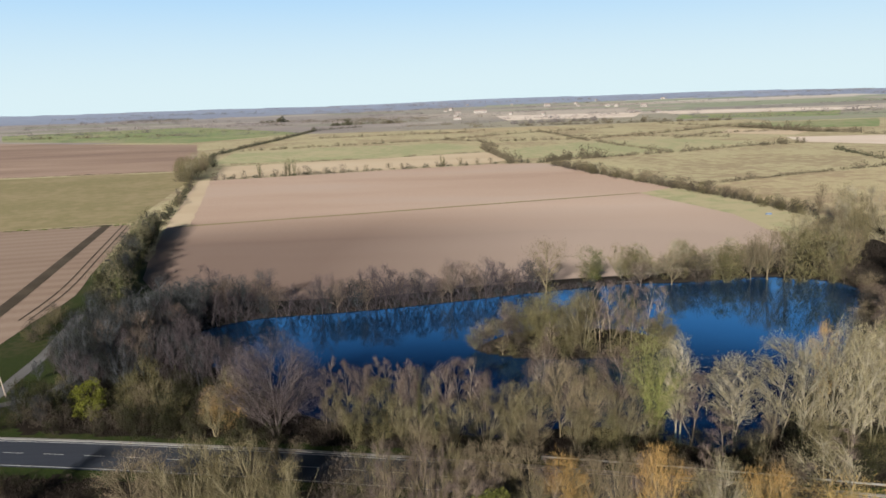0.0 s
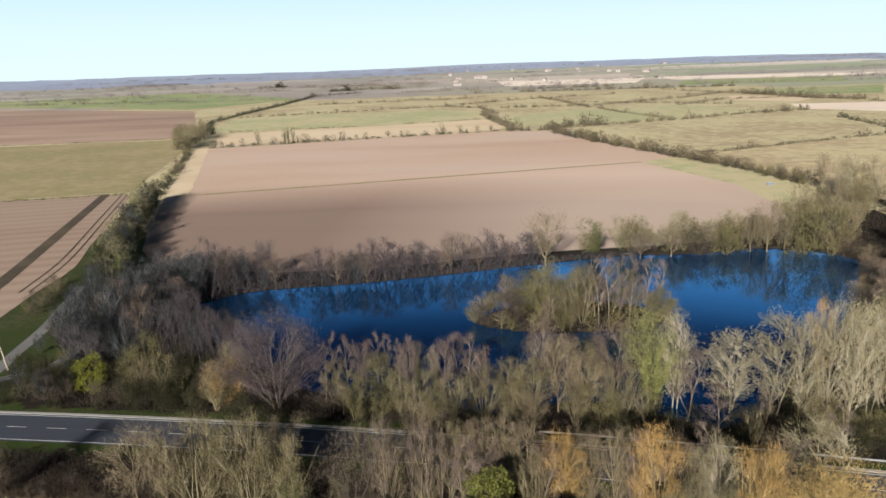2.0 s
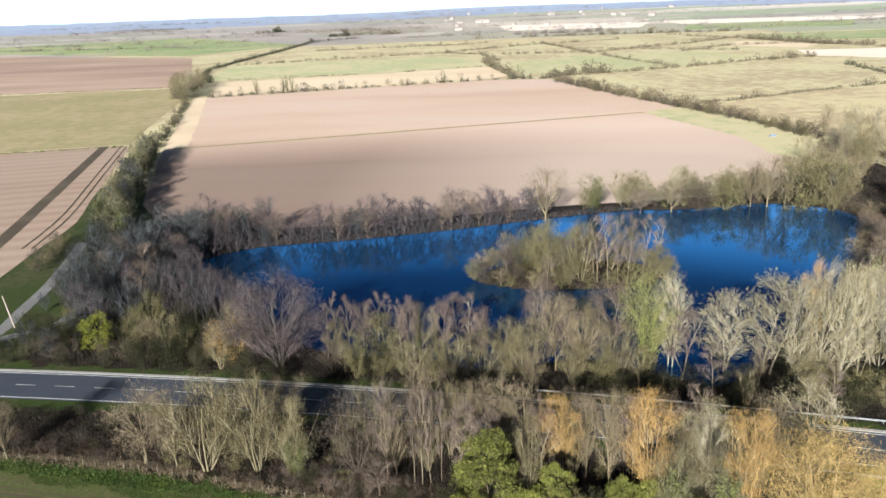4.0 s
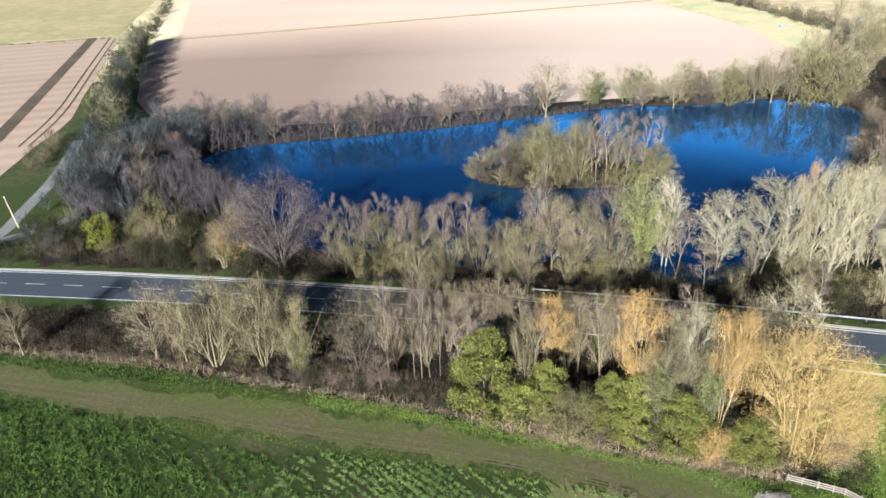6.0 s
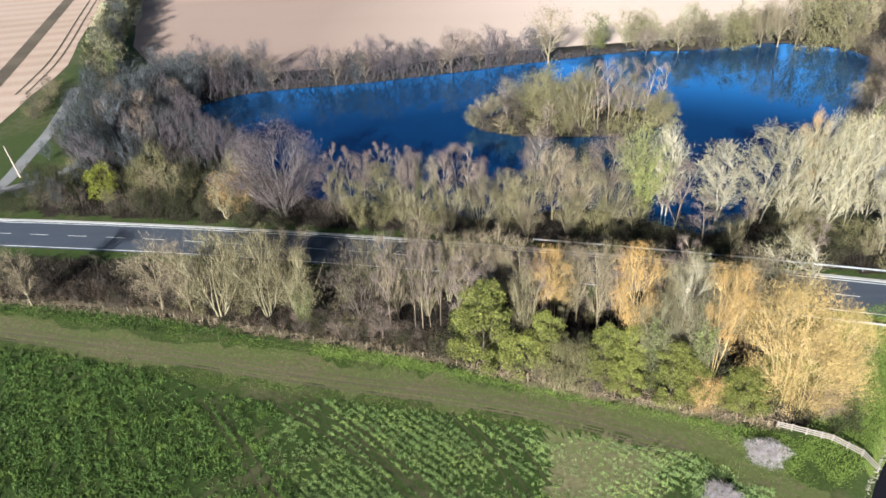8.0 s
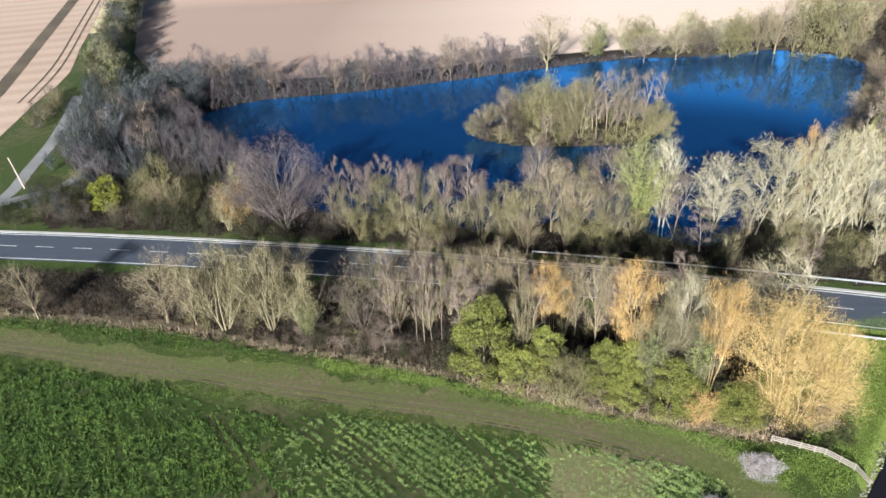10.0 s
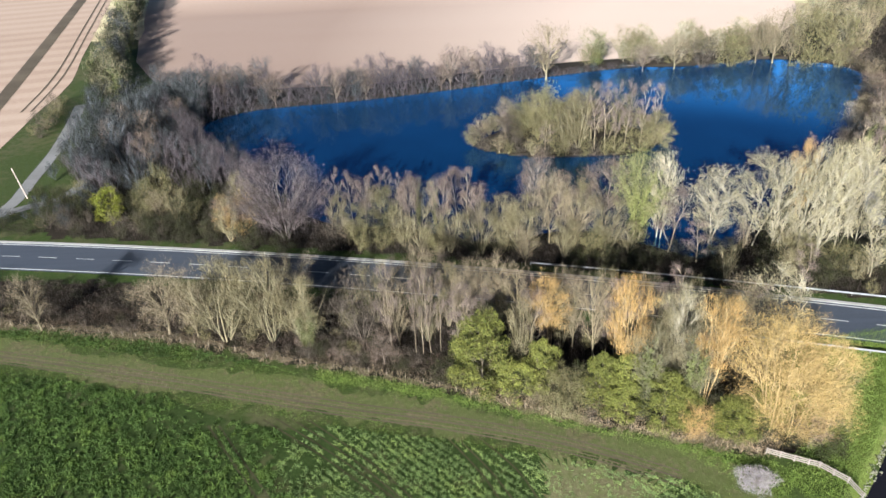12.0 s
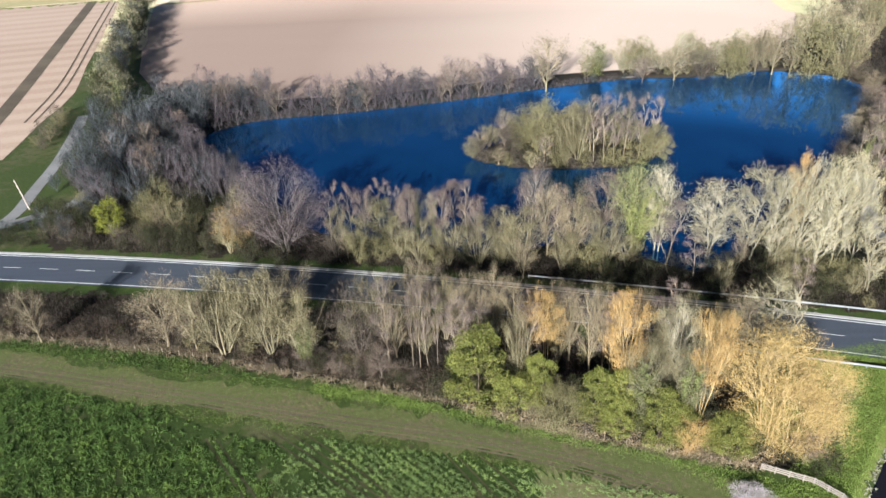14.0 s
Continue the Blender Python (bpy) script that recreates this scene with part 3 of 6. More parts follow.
for off, w in ((4.55, 0.22), (-4.55, 0.22)):
    ribbon("edge_line", [along(x, off) for x in range(-260, 131, 5)], w, 0.112, M_LINE, "solid white painted edge line", "road marking")
for i in range(36):
    x = -165 + 8.4 * i
    tagged(ribbon("lane_dash", [along(x, 0.0), along(x + 3.2, 0.0), along(x + 4.2, 0.0)], 0.16, 0.113, M_LINE, "white painted lane dash", "road marking"), group="dashes of the centre line")
for side, w in ((5.5, 0.75), ):
    bm = bmesh.new()
    pts = [along(x, side) for x in range(-260, 131, 5)]
    for (x0, y0), (x1, y1) in zip(pts, pts[1:]):
        beam(bm, (x0, y0, 0.09), (x1, y1, 0.09), w, 0.22)
    tagged(part("kerb", bm, M_KERB), "pale concrete kerb strip along the road", "kerb", kind="structure")


def crash_barrier(x0, x1, off, label):
    thing = tagged(new("crash_barrier"), label, "barrier")
    bm = bmesh.new()
    pts = [along(x0 + (x1 - x0) * i / 14, off) for i in range(15)]
    thing.location = (*pts[0], 0)
    ends = []
    for (ax, ay), (cx, cy) in zip(pts, pts[1:]):
        o = Vector((*pts[0], 0))
        a, c = Vector((ax, ay, 0.62)) - o, Vector((cx, cy, 0.62)) - o
        side = (c - a).cross(Vector((0, 0, 1))).normalized()
        section = [(0.05, 0.17), (0.05, 0.08), (0.0, 0.04), (0.0, -0.04), (0.05, -0.08), (0.05, -0.17), (0.0, -0.17), (-0.03, 0.0), (0.0, 0.17)]
        if not ends:
            ends = [bm.verts.new(a + side * u + Vector((0, 0, w))) for u, w in section]
            bm.faces.new(ends)
        far_end = [bm.verts.new(c + side * u + Vector((0, 0, w))) for u, w in section]
        for k in range(len(section)):
            bm.faces.new((ends[k - 1], ends[k], far_end[k], far_end[k - 1]))
        ends = far_end
    part("rail", bm, M_STEEL, thing)
    post = bmesh.new()
    box(post, (0, 0, 0.3), (0.12, 0.08, 0.85), 0, 0.01)
    me = None
    for px, py in pts:
        if me is None:
            ob = part("post", post, M_STEEL, thing)
            me = ob.data
        else:
            ob = part("post", me, M_STEEL, thing)
        ob.location = (px - pts[0][0], py - pts[0][1], 0)


crash_barrier(12, 110, 8.2, "pale steel crash barrier on the far verge")
crash_barrier(44, 110, -8.0, "pale steel crash barrier on the near verge")

# ---- lane and tracks ----
ribbon("gravel_lane", smooth_line([(-140, 118), (-124, 130.5), (-112, 141), (-108.4, 149), (-110.2, 163), (-112.6, 180), (-117, 199), (-122, 217)], 6), 3.4, 0.07, M_LANE, "pale gravel lane curving past the wood", "lane")
ribbon("gravel_spur", smooth_line([(-109, 143.5), (-103.5, 147.5), (-98, 151), (-95.5, 158), (-96.5, 167)], 6), 3.0, 0.075, M_LANE, "pale gravel spur running under the trees", "lane")
ragged_strip("farm_track", [(-130, 103), (-80.5, 93.6), (-48.4, 86.6), (-19.4, 79.6), (-3, 76.0), (14.7, 71.5), (29.6, 66), (40, 57), (44, 46)], 6.2, 2.4, 0.04, M_MUDTRACK, "trodden muddy farm track between crop and fence", "track", 61)
for k, off in enumerate((-1.5, -0.9, 0.0, 0.5, 1.3)):
    ribbon("wheel_rut", smooth_line([(-130, 102 + off), (-80.5, 92.6 + off), (-48.4, 85.6 + off), (-19.4, 78.6 + off), (-3, 75.2 + off), (14.7, 70.2 + off), (29, 64 + off)], 6), (0.30, 0.20, 0.34, 0.16, 0.26)[k], 0.055, (M_TRACKSOIL, M_DRYGRASS, M_TRACKSOIL, M_DRYGRASS, M_TRACKSOIL)[k], "dark wheel rut in the farm track", "rut")
ragged_strip("dry_grass_strip", [(x, y + 0.5) for x, y in FENCE], 1.6, 2.2, 0.05, M_DRYGRASS, "dry tan grass along the fence", "grass strip", 62)


# ---- trees ----
def unit(v):
    return v / (np.linalg.norm(v, axis=-1, keepdims=True) + 1e-9)


def tubes(chains, sides):
    """Tapered tubes along chains of (points, radii)."""
    V, T, at = [], [], 0
    for pts, rad in chains:
        n = len(pts)
        d = unit(np.gradient(pts, axis=0))
        ref = np.array([0.83, 0.31, 0.46])
        a = unit(np.cross(d, ref))
        c = np.cross(d, a)
        ang = np.arange(sides) * 2 * math.pi / sides
        ring = pts[:, None] + rad[:, None, None] * (np.cos(ang)[None, :, None] * a[:, None] + np.sin(ang)[None, :, None] * c[:, None])
        V.append(ring.reshape(-1, 3))
        for i in range(n - 1):
            for j in range(sides):
                p, q = at + i * sides + j, at + i * sides + (j + 1) % sides
                T += [(p, q, p + sides), (q, q + sides, p + sides)]
        at += n * sides
    return (np.concatenate(V), np.array(T)) if V else (np.zeros((0, 3)), np.zeros((0, 3), int))


def blades(p, d, length, width, rng, face=None):
    """Thin tapering twigs as single three-cornered blades. face: the way their broad sides look."""
    side = unit(np.cross(d, rng.normal(size=d.shape) if face is None else face))
    w = (np.asarray(width) * 0.5).reshape(-1, 1)
    V = np.stack([p - side * w, p + side * w, p + d * np.asarray(length).reshape(-1, 1)], 1).reshape(-1, 3)
    return V, np.arange(len(V)).reshape(-1, 3)


def leaves(p, d, length, width, rng, face=None):
    """Small pointed leaves, two triangles each. face: the way their broad sides look."""
    side = unit(np.cross(d, rng.normal(size=d.shape) if face is None else face))
    L, w = np.asarray(length).reshape(-1, 1), np.asarray(width).reshape(-1, 1)
    V = np.stack([p, p + d * L * 0.5 + side * w, p + d * L, p + d * L * 0.5 - side * w], 1).reshape(-1, 3)
    k = np.arange(len(p))[:, None] * 4
    return V, np.concatenate([k + [0, 1, 2], k + [0, 2, 3]])


def chain(rng, p, d, length, r, n, kink, up, tip=0.25):
    pts, step = [p], length / n
    for _ in range(n):
        d = unit(d + rng.normal(size=3) * kink + np.array([0, 0, up]))
        p = p + d * step
        pts.append(p)
    return np.array(pts), np.linspace(r, r * tip, n + 1)


def spot(pts, k):
    x = k * (len(pts) - 1)
    i = min(int(x), len(pts) - 2)
    return pts[i] + (pts[i + 1] - pts[i]) * (x - i), unit(pts[i + 1] - pts[i])


# each tree is built 10 m high; its height and width are set when planted
STYLE = dict(
    bare=dict(stems=1, lean=0.03, clear=0.18, lobes=15, wide=5.4, lobe=0.46, top=0.35, up=0.5, r=0.115, fans=22, tw=2600, tl=0.55, th=0.036),
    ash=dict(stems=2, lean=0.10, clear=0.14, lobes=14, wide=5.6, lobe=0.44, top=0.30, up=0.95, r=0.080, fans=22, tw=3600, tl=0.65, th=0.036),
    coppice=dict(stems=8, lean=0.22, clear=0.06, lobes=14, wide=5.8, lobe=0.46, top=0.45, up=1.0, r=0.055, fans=22, tw=3400, tl=0.62, th=0.036),
    scrubby=dict(stems=6, lean=0.36, clear=-0.1, lobes=11, wide=8.0, lobe=0.52, top=0.20, up=0.45, r=0.05, fans=8, tw=3900, tl=0.62, th=0.050),
    birch=dict(stems=1, lean=0.01, clear=0.2, lobes=10, wide=3.0, lobe=0.38, top=-0.20, up=0.90, r=0.068, fans=8, tw=1300, tl=0.50, th=0.030),
    pale=dict(stems=2, lean=0.05, clear=0.08, lobes=26, wide=4.2, lobe=0.44, top=0.15, up=0.5, r=0.06, fans=22, tw=3200, tl=0.4, th=0.030),
    pink=dict(stems=1, lean=0.04, clear=0.24, lobes=16, wide=5.8, lobe=0.42, top=0.30, up=0.55, r=0.08, fans=20, tw=3600, tl=0.55, th=0.034),
    bankside=dict(stems=2, lean=0.14, clear=0.10, lobes=13, wide=6.4, lobe=0.36, top=0.30, up=0.70, r=0.1, fans=18, tw=2300, tl=0.55, th=0.034),
    thicket=dict(stems=6, lean=0.36, clear=-0.1, lobes=12, wide=7.6, lobe=0.46, top=0.10, up=0.40, r=0.05, fans=8, tw=2800, tl=0.60, th=0.050, leaf=1800, ll=0.26, lw=0.09),
    willow=dict(stems=4, lean=0.12, clear=0.26, lobes=14, wide=4.8, lobe=0.45, top=0.35, up=0.7, r=0.055, fans=14, tw=4600, tl=0.46, th=0.030),
    great_willow=dict(stems=7, lean=0.20, clear=-0.06, lobes=38, wide=7.4, lobe=0.34, top=-0.05, up=0.4, r=0.045, fans=7, tw=18000, tl=0.3, th=0.024),
    goldbush=dict(stems=8, lean=0.40, clear=-0.1, lobes=10, wide=8.5, lobe=0.50, top=0.35, up=0.70, r=0.05, fans=8, tw=3600, tl=0.70, th=0.060),
    round=dict(stems=3, lean=0.14, clear=0.12, lobes=36, wide=10.2, lobe=0.30, top=0.25, up=0.55, r=0.10, fans=18, tw=16000, tl=0.48, th=0.024),
    olive=dict(stems=6, lean=0.30, clear=-0.1, lobes=12, wide=7.0, lobe=0.48, top=0.30, up=0.60, r=0.050, fans=10, tw=3200, tl=0.60, th=0.044, leaf=1100, ll=0.26, lw=0.08),
    lime=dict(stems=5, lean=0.30, clear=-0.1, lobes=14, wide=7.0, lobe=0.42, top=0.15, up=0.7, r=0.06, fans=6, tw=900, tl=0.5, th=0.04, leaf=7500, ll=0.28, lw=0.09),
    evergreen=dict(stems=2, lean=0.10, clear=-0.1, lobes=34, wide=7.0, lobe=0.30, top=-0.55, up=0.15, r=0.08, fans=3, tw=300, tl=0.5, th=0.04, leaf=12500, ll=0.21, lw=0.062, flat=0.55),
    ivytower=dict(stems=2, lean=0.07, clear=0.26, lobes=13, wide=6.0, lobe=0.43, top=0.30, up=0.85, r=0.10, fans=20, tw=2800, tl=0.52, th=0.032, leaf=4600, ll=0.20, lw=0.07, cling=True, tips=0.24),
    ivied=dict(stems=2, lean=0.08, clear=0.16, lobes=13, wide=5.2, lobe=0.45, top=0.30, up=0.6, r=0.085, fans=12, tw=2000, tl=0.58, th=0.036, leaf=2800, ll=0.24, lw=0.08, cling=True),
)
TREE_MATS = dict(
    bare=(bark("grey_bark", (0.0661, 0.0529, 0.0314), (0.1256, 0.1025, 0.0637)), bark("grey_twigs", (0.0661, 0.0512, 0.0323), (0.1223, 0.0975, 0.0628))),
    # Ash wood is grey-green, with the dim woods' shade put into it.
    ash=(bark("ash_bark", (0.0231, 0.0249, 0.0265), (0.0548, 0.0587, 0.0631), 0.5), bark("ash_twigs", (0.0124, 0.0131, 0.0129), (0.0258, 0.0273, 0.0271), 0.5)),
    coppice=(bark("olive_bark", (0.0753, 0.0636, 0.0368), (0.1407, 0.1222, 0.0758)), bark("olive_twigs", (0.0540, 0.0452, 0.0223), (0.0916, 0.0769, 0.0399))),
    scrubby=(bark("tan_bark", (0.0414, 0.0332, 0.0262), (0.0770, 0.0622, 0.0502)), bark("tan_twigs", (0.0244, 0.0192, 0.0137), (0.0474, 0.0377, 0.0281))),
    birch=(bark("birch_bark", (0.0940, 0.0739, 0.0499), (0.1530, 0.1252, 0.0878)), bark("birch_twigs", (0.0504, 0.0374, 0.0314), (0.0855, 0.0657, 0.0551))),
    pale=(bark("pale_bark", (0.1100, 0.0968, 0.0670), (0.1980, 0.1760, 0.1274)), bark("pale_twigs", (0.1078, 0.0924, 0.0518), (0.1870, 0.1628, 0.0950))),
    pink=(bark("brown_bark", (0.0798, 0.0620, 0.0476), (0.1330, 0.1093, 0.0866)), bark("pinkish_twigs", (0.0503, 0.0351, 0.0262), (0.0821, 0.0608, 0.0457))),
    bankside=(bark("mauve_bark", (0.0314, 0.0260, 0.0267), (0.0593, 0.0507, 0.0519)), bark("mauve_bank_twigs", (0.0242, 0.0192, 0.0207), (0.0435, 0.0347, 0.0363))),
    # Dark thicket wood, deepened further with the shade of the gaps.
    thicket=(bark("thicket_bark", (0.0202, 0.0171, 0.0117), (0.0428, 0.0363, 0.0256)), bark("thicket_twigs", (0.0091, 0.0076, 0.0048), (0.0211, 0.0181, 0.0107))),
    willow=(bark("willow_bark", (0.150, 0.106, 0.046), (0.225, 0.164, 0.080)), bark("willow_twigs", (0.165, 0.100, 0.034), (0.232, 0.150, 0.056), 0.14)),
    great_willow=(bark("great_willow_bark", (0.150, 0.108, 0.050), (0.225, 0.168, 0.086)), bark("great_willow_twigs", (0.150, 0.103, 0.037), (0.215, 0.153, 0.060), 0.08)),
    goldbush=(bark("golden_bark", (0.1224, 0.0789, 0.0283), (0.1870, 0.1288, 0.0564)), bark("golden_twigs", (0.1497, 0.0928, 0.0322), (0.2044, 0.1360, 0.0564))),
    round=(bark("round_bark", (0.0507, 0.0417, 0.0382), (0.0800, 0.0678, 0.0626)), bark("mauve_twigs", (0.0354, 0.0269, 0.0258), (0.0610, 0.0475, 0.0451), 0.1)),
    olive=(bark("mossy_bark", (0.0568, 0.0501, 0.0245), (0.1092, 0.0953, 0.0503)), bark("mossy_twigs", (0.0495, 0.0423, 0.0193), (0.0932, 0.0790, 0.0374))),
    lime=(bark("lime_bark", (0.0487, 0.0414, 0.0241), (0.0834, 0.0728, 0.0414)), bark("lime_twigs", (0.0588, 0.0554, 0.0174), (0.0974, 0.0902, 0.0314))),
    evergreen=(bark("dark_bark", (0.0347, 0.028, 0.019), (0.0694, 0.0554, 0.0381)), bark("dark_twigs", (0.0414, 0.0381, 0.0174), (0.0694, 0.0627, 0.0314))),
    ivied=(bark("ivied_bark", (0.0588, 0.0554, 0.0314), (0.115, 0.104, 0.0661)), bark("ivied_twigs", (0.0694, 0.0627, 0.0347), (0.118, 0.104, 0.0644))),
    ivytower=(bark("mossy_trunk", (0.0762, 0.0762, 0.0269), (0.1283, 0.1241, 0.0493)), bark("mossy_shoots", (0.0809, 0.0785, 0.0336), (0.1283, 0.1215, 0.0582))),
)
# Thicket leaves hold painted shade besides their own dark green.
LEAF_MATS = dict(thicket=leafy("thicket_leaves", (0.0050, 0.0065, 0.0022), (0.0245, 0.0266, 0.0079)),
                 olive=leafy("catkins", (0.0392, 0.037, 0.0151), (0.0728, 0.0678, 0.0302)), lime=leafy("lime_leaves", (0.042, 0.0476, 0.0056), (0.098, 0.0997, 0.0146)),
                 ivytower=leafy("bright_ivy", (0.046, 0.052, 0.013), (0.106, 0.110, 0.036), 0.2),
                 evergreen=leafy("evergreen_leaves", (0.032, 0.039, 0.009), (0.118, 0.118, 0.026), 0.3), ivied=leafy("ivy_leaves", (0.0291, 0.0347, 0.0118), (0.0784, 0.0812, 0.028), 0.2))
TREE_TAGS = dict(
    bare=("bare_tree", "leafless grey-brown tree with fine upswept twigs", "tree"),
    ash=("ash_tree", "leafless ash tree with grey-green twigs, darkened with the shade of the woods", "tree"),
    coppice=("coppiced_tree", "leafless many-stemmed tree with olive-tan shoots", "tree"),
    scrubby=("thorn_bush", "dense leafless tan thorn bush", "bush"),
    birch=("slender_tree", "slender leafless tree with a pale straight trunk", "tree"),
    pale=("pale_tree", "tall leafless tree with whitish limbs", "tree"),
    pink=("alder_tree", "leafless tree with pinkish brown twigs", "tree"),
    bankside=("bank_tree", "leafless mauve-brown tree on the lake bank", "tree"),
    thicket=("thicket_bush", "dark half-evergreen thicket bush with ivy and brown twigs, shade painted in", "bush"),
    willow=("willow_tree", "leafless willow with bright golden orange shoots", "tree"),
    great_willow=("willow_tree", "great spreading leafless willow with golden yellow shoots", "tree"),
    goldbush=("willow_bush", "low willow bush with golden orange shoots", "bush"),
    round=("round_tree", "broad round leafless tree with mauve-grey twigs", "tree"),
    olive=("sallow_bush", "sallow with olive yellow twigs and catkins", "bush"),
    lime=("budding_shrub", "shrub in bright lime green young leaf", "shrub"),
    evergreen=("evergreen_tree", "dense yellow-green evergreen tree", "tree"),
    ivytower=("ivy_clad_tree", "tall leafless tree thickly clad in bright yellow-green ivy", "tree"),
    ivied=("ivy_clad_tree", "leafless tree with trunk and limbs clad in ivy", "tree"))


def tree_meshes(kind, seed, tier=0):
    """Trunk, crown and leaf meshes of one tree 10 m high, and its natural width. The crown is a group of lobes, each a broom of
    limbs and fine twigs that springs from a fork of the stems. tier: the higher, the fewer and broader twigs."""
    s, rng = dict(STYLE[kind]), np.random.default_rng(seed)
    fewer, broader = ((0.95, 0.82), (0.80, 1.0), (0.42, 1.55), (0.24, 2.2))[tier]
    tw, th = int(s["tw"] * fewer), s["th"] * broader
    R, low = s["wide"] / 2, 10 * s["clear"]
    mid, half = (10 + low) / 2, (10 - low) / 2
    stems, ways = [], []
    for i in range(s["stems"]):
        turn = 2 * math.pi * (i + 0.6 * rng.random()) / s["stems"]
        out = np.array([math.cos(turn), math.sin(turn), 0])
        lean = s["lean"] * rng.uniform(0.5, 1.4) if s["stems"] > 1 else s["lean"]
        L = (0.62 + 0.26 * rng.random()) * 10 if s["stems"] > 1 else 9.2
        pts, rad = chain(rng, out * (0.22 if s["stems"] > 1 else 0) - np.array([0, 0, 0.25]), unit(np.array([0, 0, 1]) + out * lean), L, s["r"] * rng.uniform(0.8, 1.25), 6, 0.05, 0.02, 0.2)
        rad[0] *= 1.35
        stems.append((pts, rad))
    limbs, fan_p, fan_d, fan_l, fan_w = [], [], [], [], []
    tip_p, tip_d, tip_n, cling, hearts = [], [], [], [p for p, _ in stems], []
    sizes = rng.uniform(0.72, 1.3, s["lobes"]) ** 1.3
    for j in range(s["lobes"]):
        h = -0.82 + 1.74 * (j + rng.random() * 0.8) / s["lobes"]
        ring = math.sqrt(max(0.0, 1 - ((h - s["top"]) / (1.05 + abs(s["top"]))) ** 2)) * rng.uniform(0.45, 0.85)
        if h > 0.72:
            ring *= 0.55
        turn = j * 2.4 + rng.random() * 0.9
        size = R * s["lobe"] * sizes[j]
        heart = np.array([R * ring * math.cos(turn), R * ring * math.sin(turn), mid + half * h * 0.84])
        pts, rad = min(stems, key=lambda c: np.hypot(*(c[0][-1, :2] - heart[:2])) + 0.8 * rng.random())
        reach = np.hypot(*(heart[:2] - pts[3, :2]))
        k = np.clip((heart[2] - 0.9 * size - (0.5 + s["up"]) * reach) / (pts[-1, 2] + 1e-6), 0.08, 0.97)
        fork, way = spot(pts, k)
        bend = fork + way * np.linalg.norm(heart - fork) * 0.45
        ts = np.linspace(0, 1, 3 if tier > 1 else 4)[:, None]
        q = (1 - ts) ** 2 * fork + 2 * ts * (1 - ts) * (0.5 * bend + 0.5 * (fork + heart) / 2) + ts ** 2 * heart
        r0 = s["r"] * 0.42 * (1.1 - 0.6 * k)
        limbs.append((q, np.linspace(r0, r0 * 0.3, len(q))))
        cling.append(q)
        hearts.append((heart, size))
        base = q[-2] * 0.75 + heart * 0.25
        tall = 1.0 if "flat" not in s else s["flat"]
        for _ in range(max(2, int(s["fans"] * (1 if tier < 2 else 0.5)))):
            d = unit(rng.normal(size=3) + np.array([0, 0, s["up"]]))
            end = heart + d * size * rng.uniform(0.6, 1.0) * np.array([1, 1, tall])
            start = q[0] + (base - q[0]) * rng.uniform(0.5, 1.0)
            fan_p.append(start)
            fan_d.append(unit(end - start))
            fan_l.append(np.linalg.norm(end - start))
            fan_w.append(max(0.040, r0 * 0.85) * (1 if tier < 2 else 1.6))
        n = max(8, int(tw * size ** 2 / sum((R * s["lobe"] * z) ** 2 for z in sizes)))
        d = unit(rng.normal(size=(n, 3)) + np.array([0, 0, 0.30]))
        lump = 0.86 + 0.14 * np.sin(4 * d[:, :1] * 2 + j) * np.sin(5 * d[:, 1:2] + 2 * j) + 0.12 * np.sin(9 * d[:, 2:3] + 6 * d[:, :1])
        p = heart + d * np.array([1, 1, tall]) * size * lump * rng.uniform(0.06, 1.25, (n, 1)) ** 0.62
        tip_p.append(p)
        tip_n.append(unit(unit(p - heart) + rng.normal(size=(n, 3)) * 0.85 + np.array([0, 0, 0.25])))
        tip_d.append(unit(0.55 * unit(p - base) + rng.normal(size=(n, 3)) * 0.5 + np.array([0, 0, 0.7 * s["up"]])))
    tp, td = np.concatenate(tip_p), np.concatenate(tip_d)
    sv, st = tubes(stems, 5 if tier == 0 else 4)
    lv, lt = tubes(limbs, 3)
    fv, ft = blades(np.array(fan_p), np.array(fan_d), np.array(fan_l), np.array(fan_w), rng)
    length = s["tl"] * rng.uniform(0.5, 1.3, len(tp))
    bv, bt = blades(tp - td * length[:, None] * 0.6, td, length, th * rng.uniform(0.7, 1.4, len(tp)), rng, np.concatenate(tip_n))
    top = np.percentile(bv[:, 2], 99.7)
    width = 2 * np.percentile(np.hypot(bv[:, 0], bv[:, 1]), 95)
    squash = np.array([1, 1, 10.0 / top])
    trunk_v = np.concatenate([sv, lv, fv]) * squash
    trunk_t = np.concatenate([st, lt + len(sv), ft + len(sv) + len(lv)])
    out = [tri_mesh("trunk", trunk_v, trunk_t), tri_mesh("crown", bv * squash, bt)]
    out[0].materials.append(TREE_MATS[kind][0])
    out[1].materials.append(TREE_MATS[kind][1])
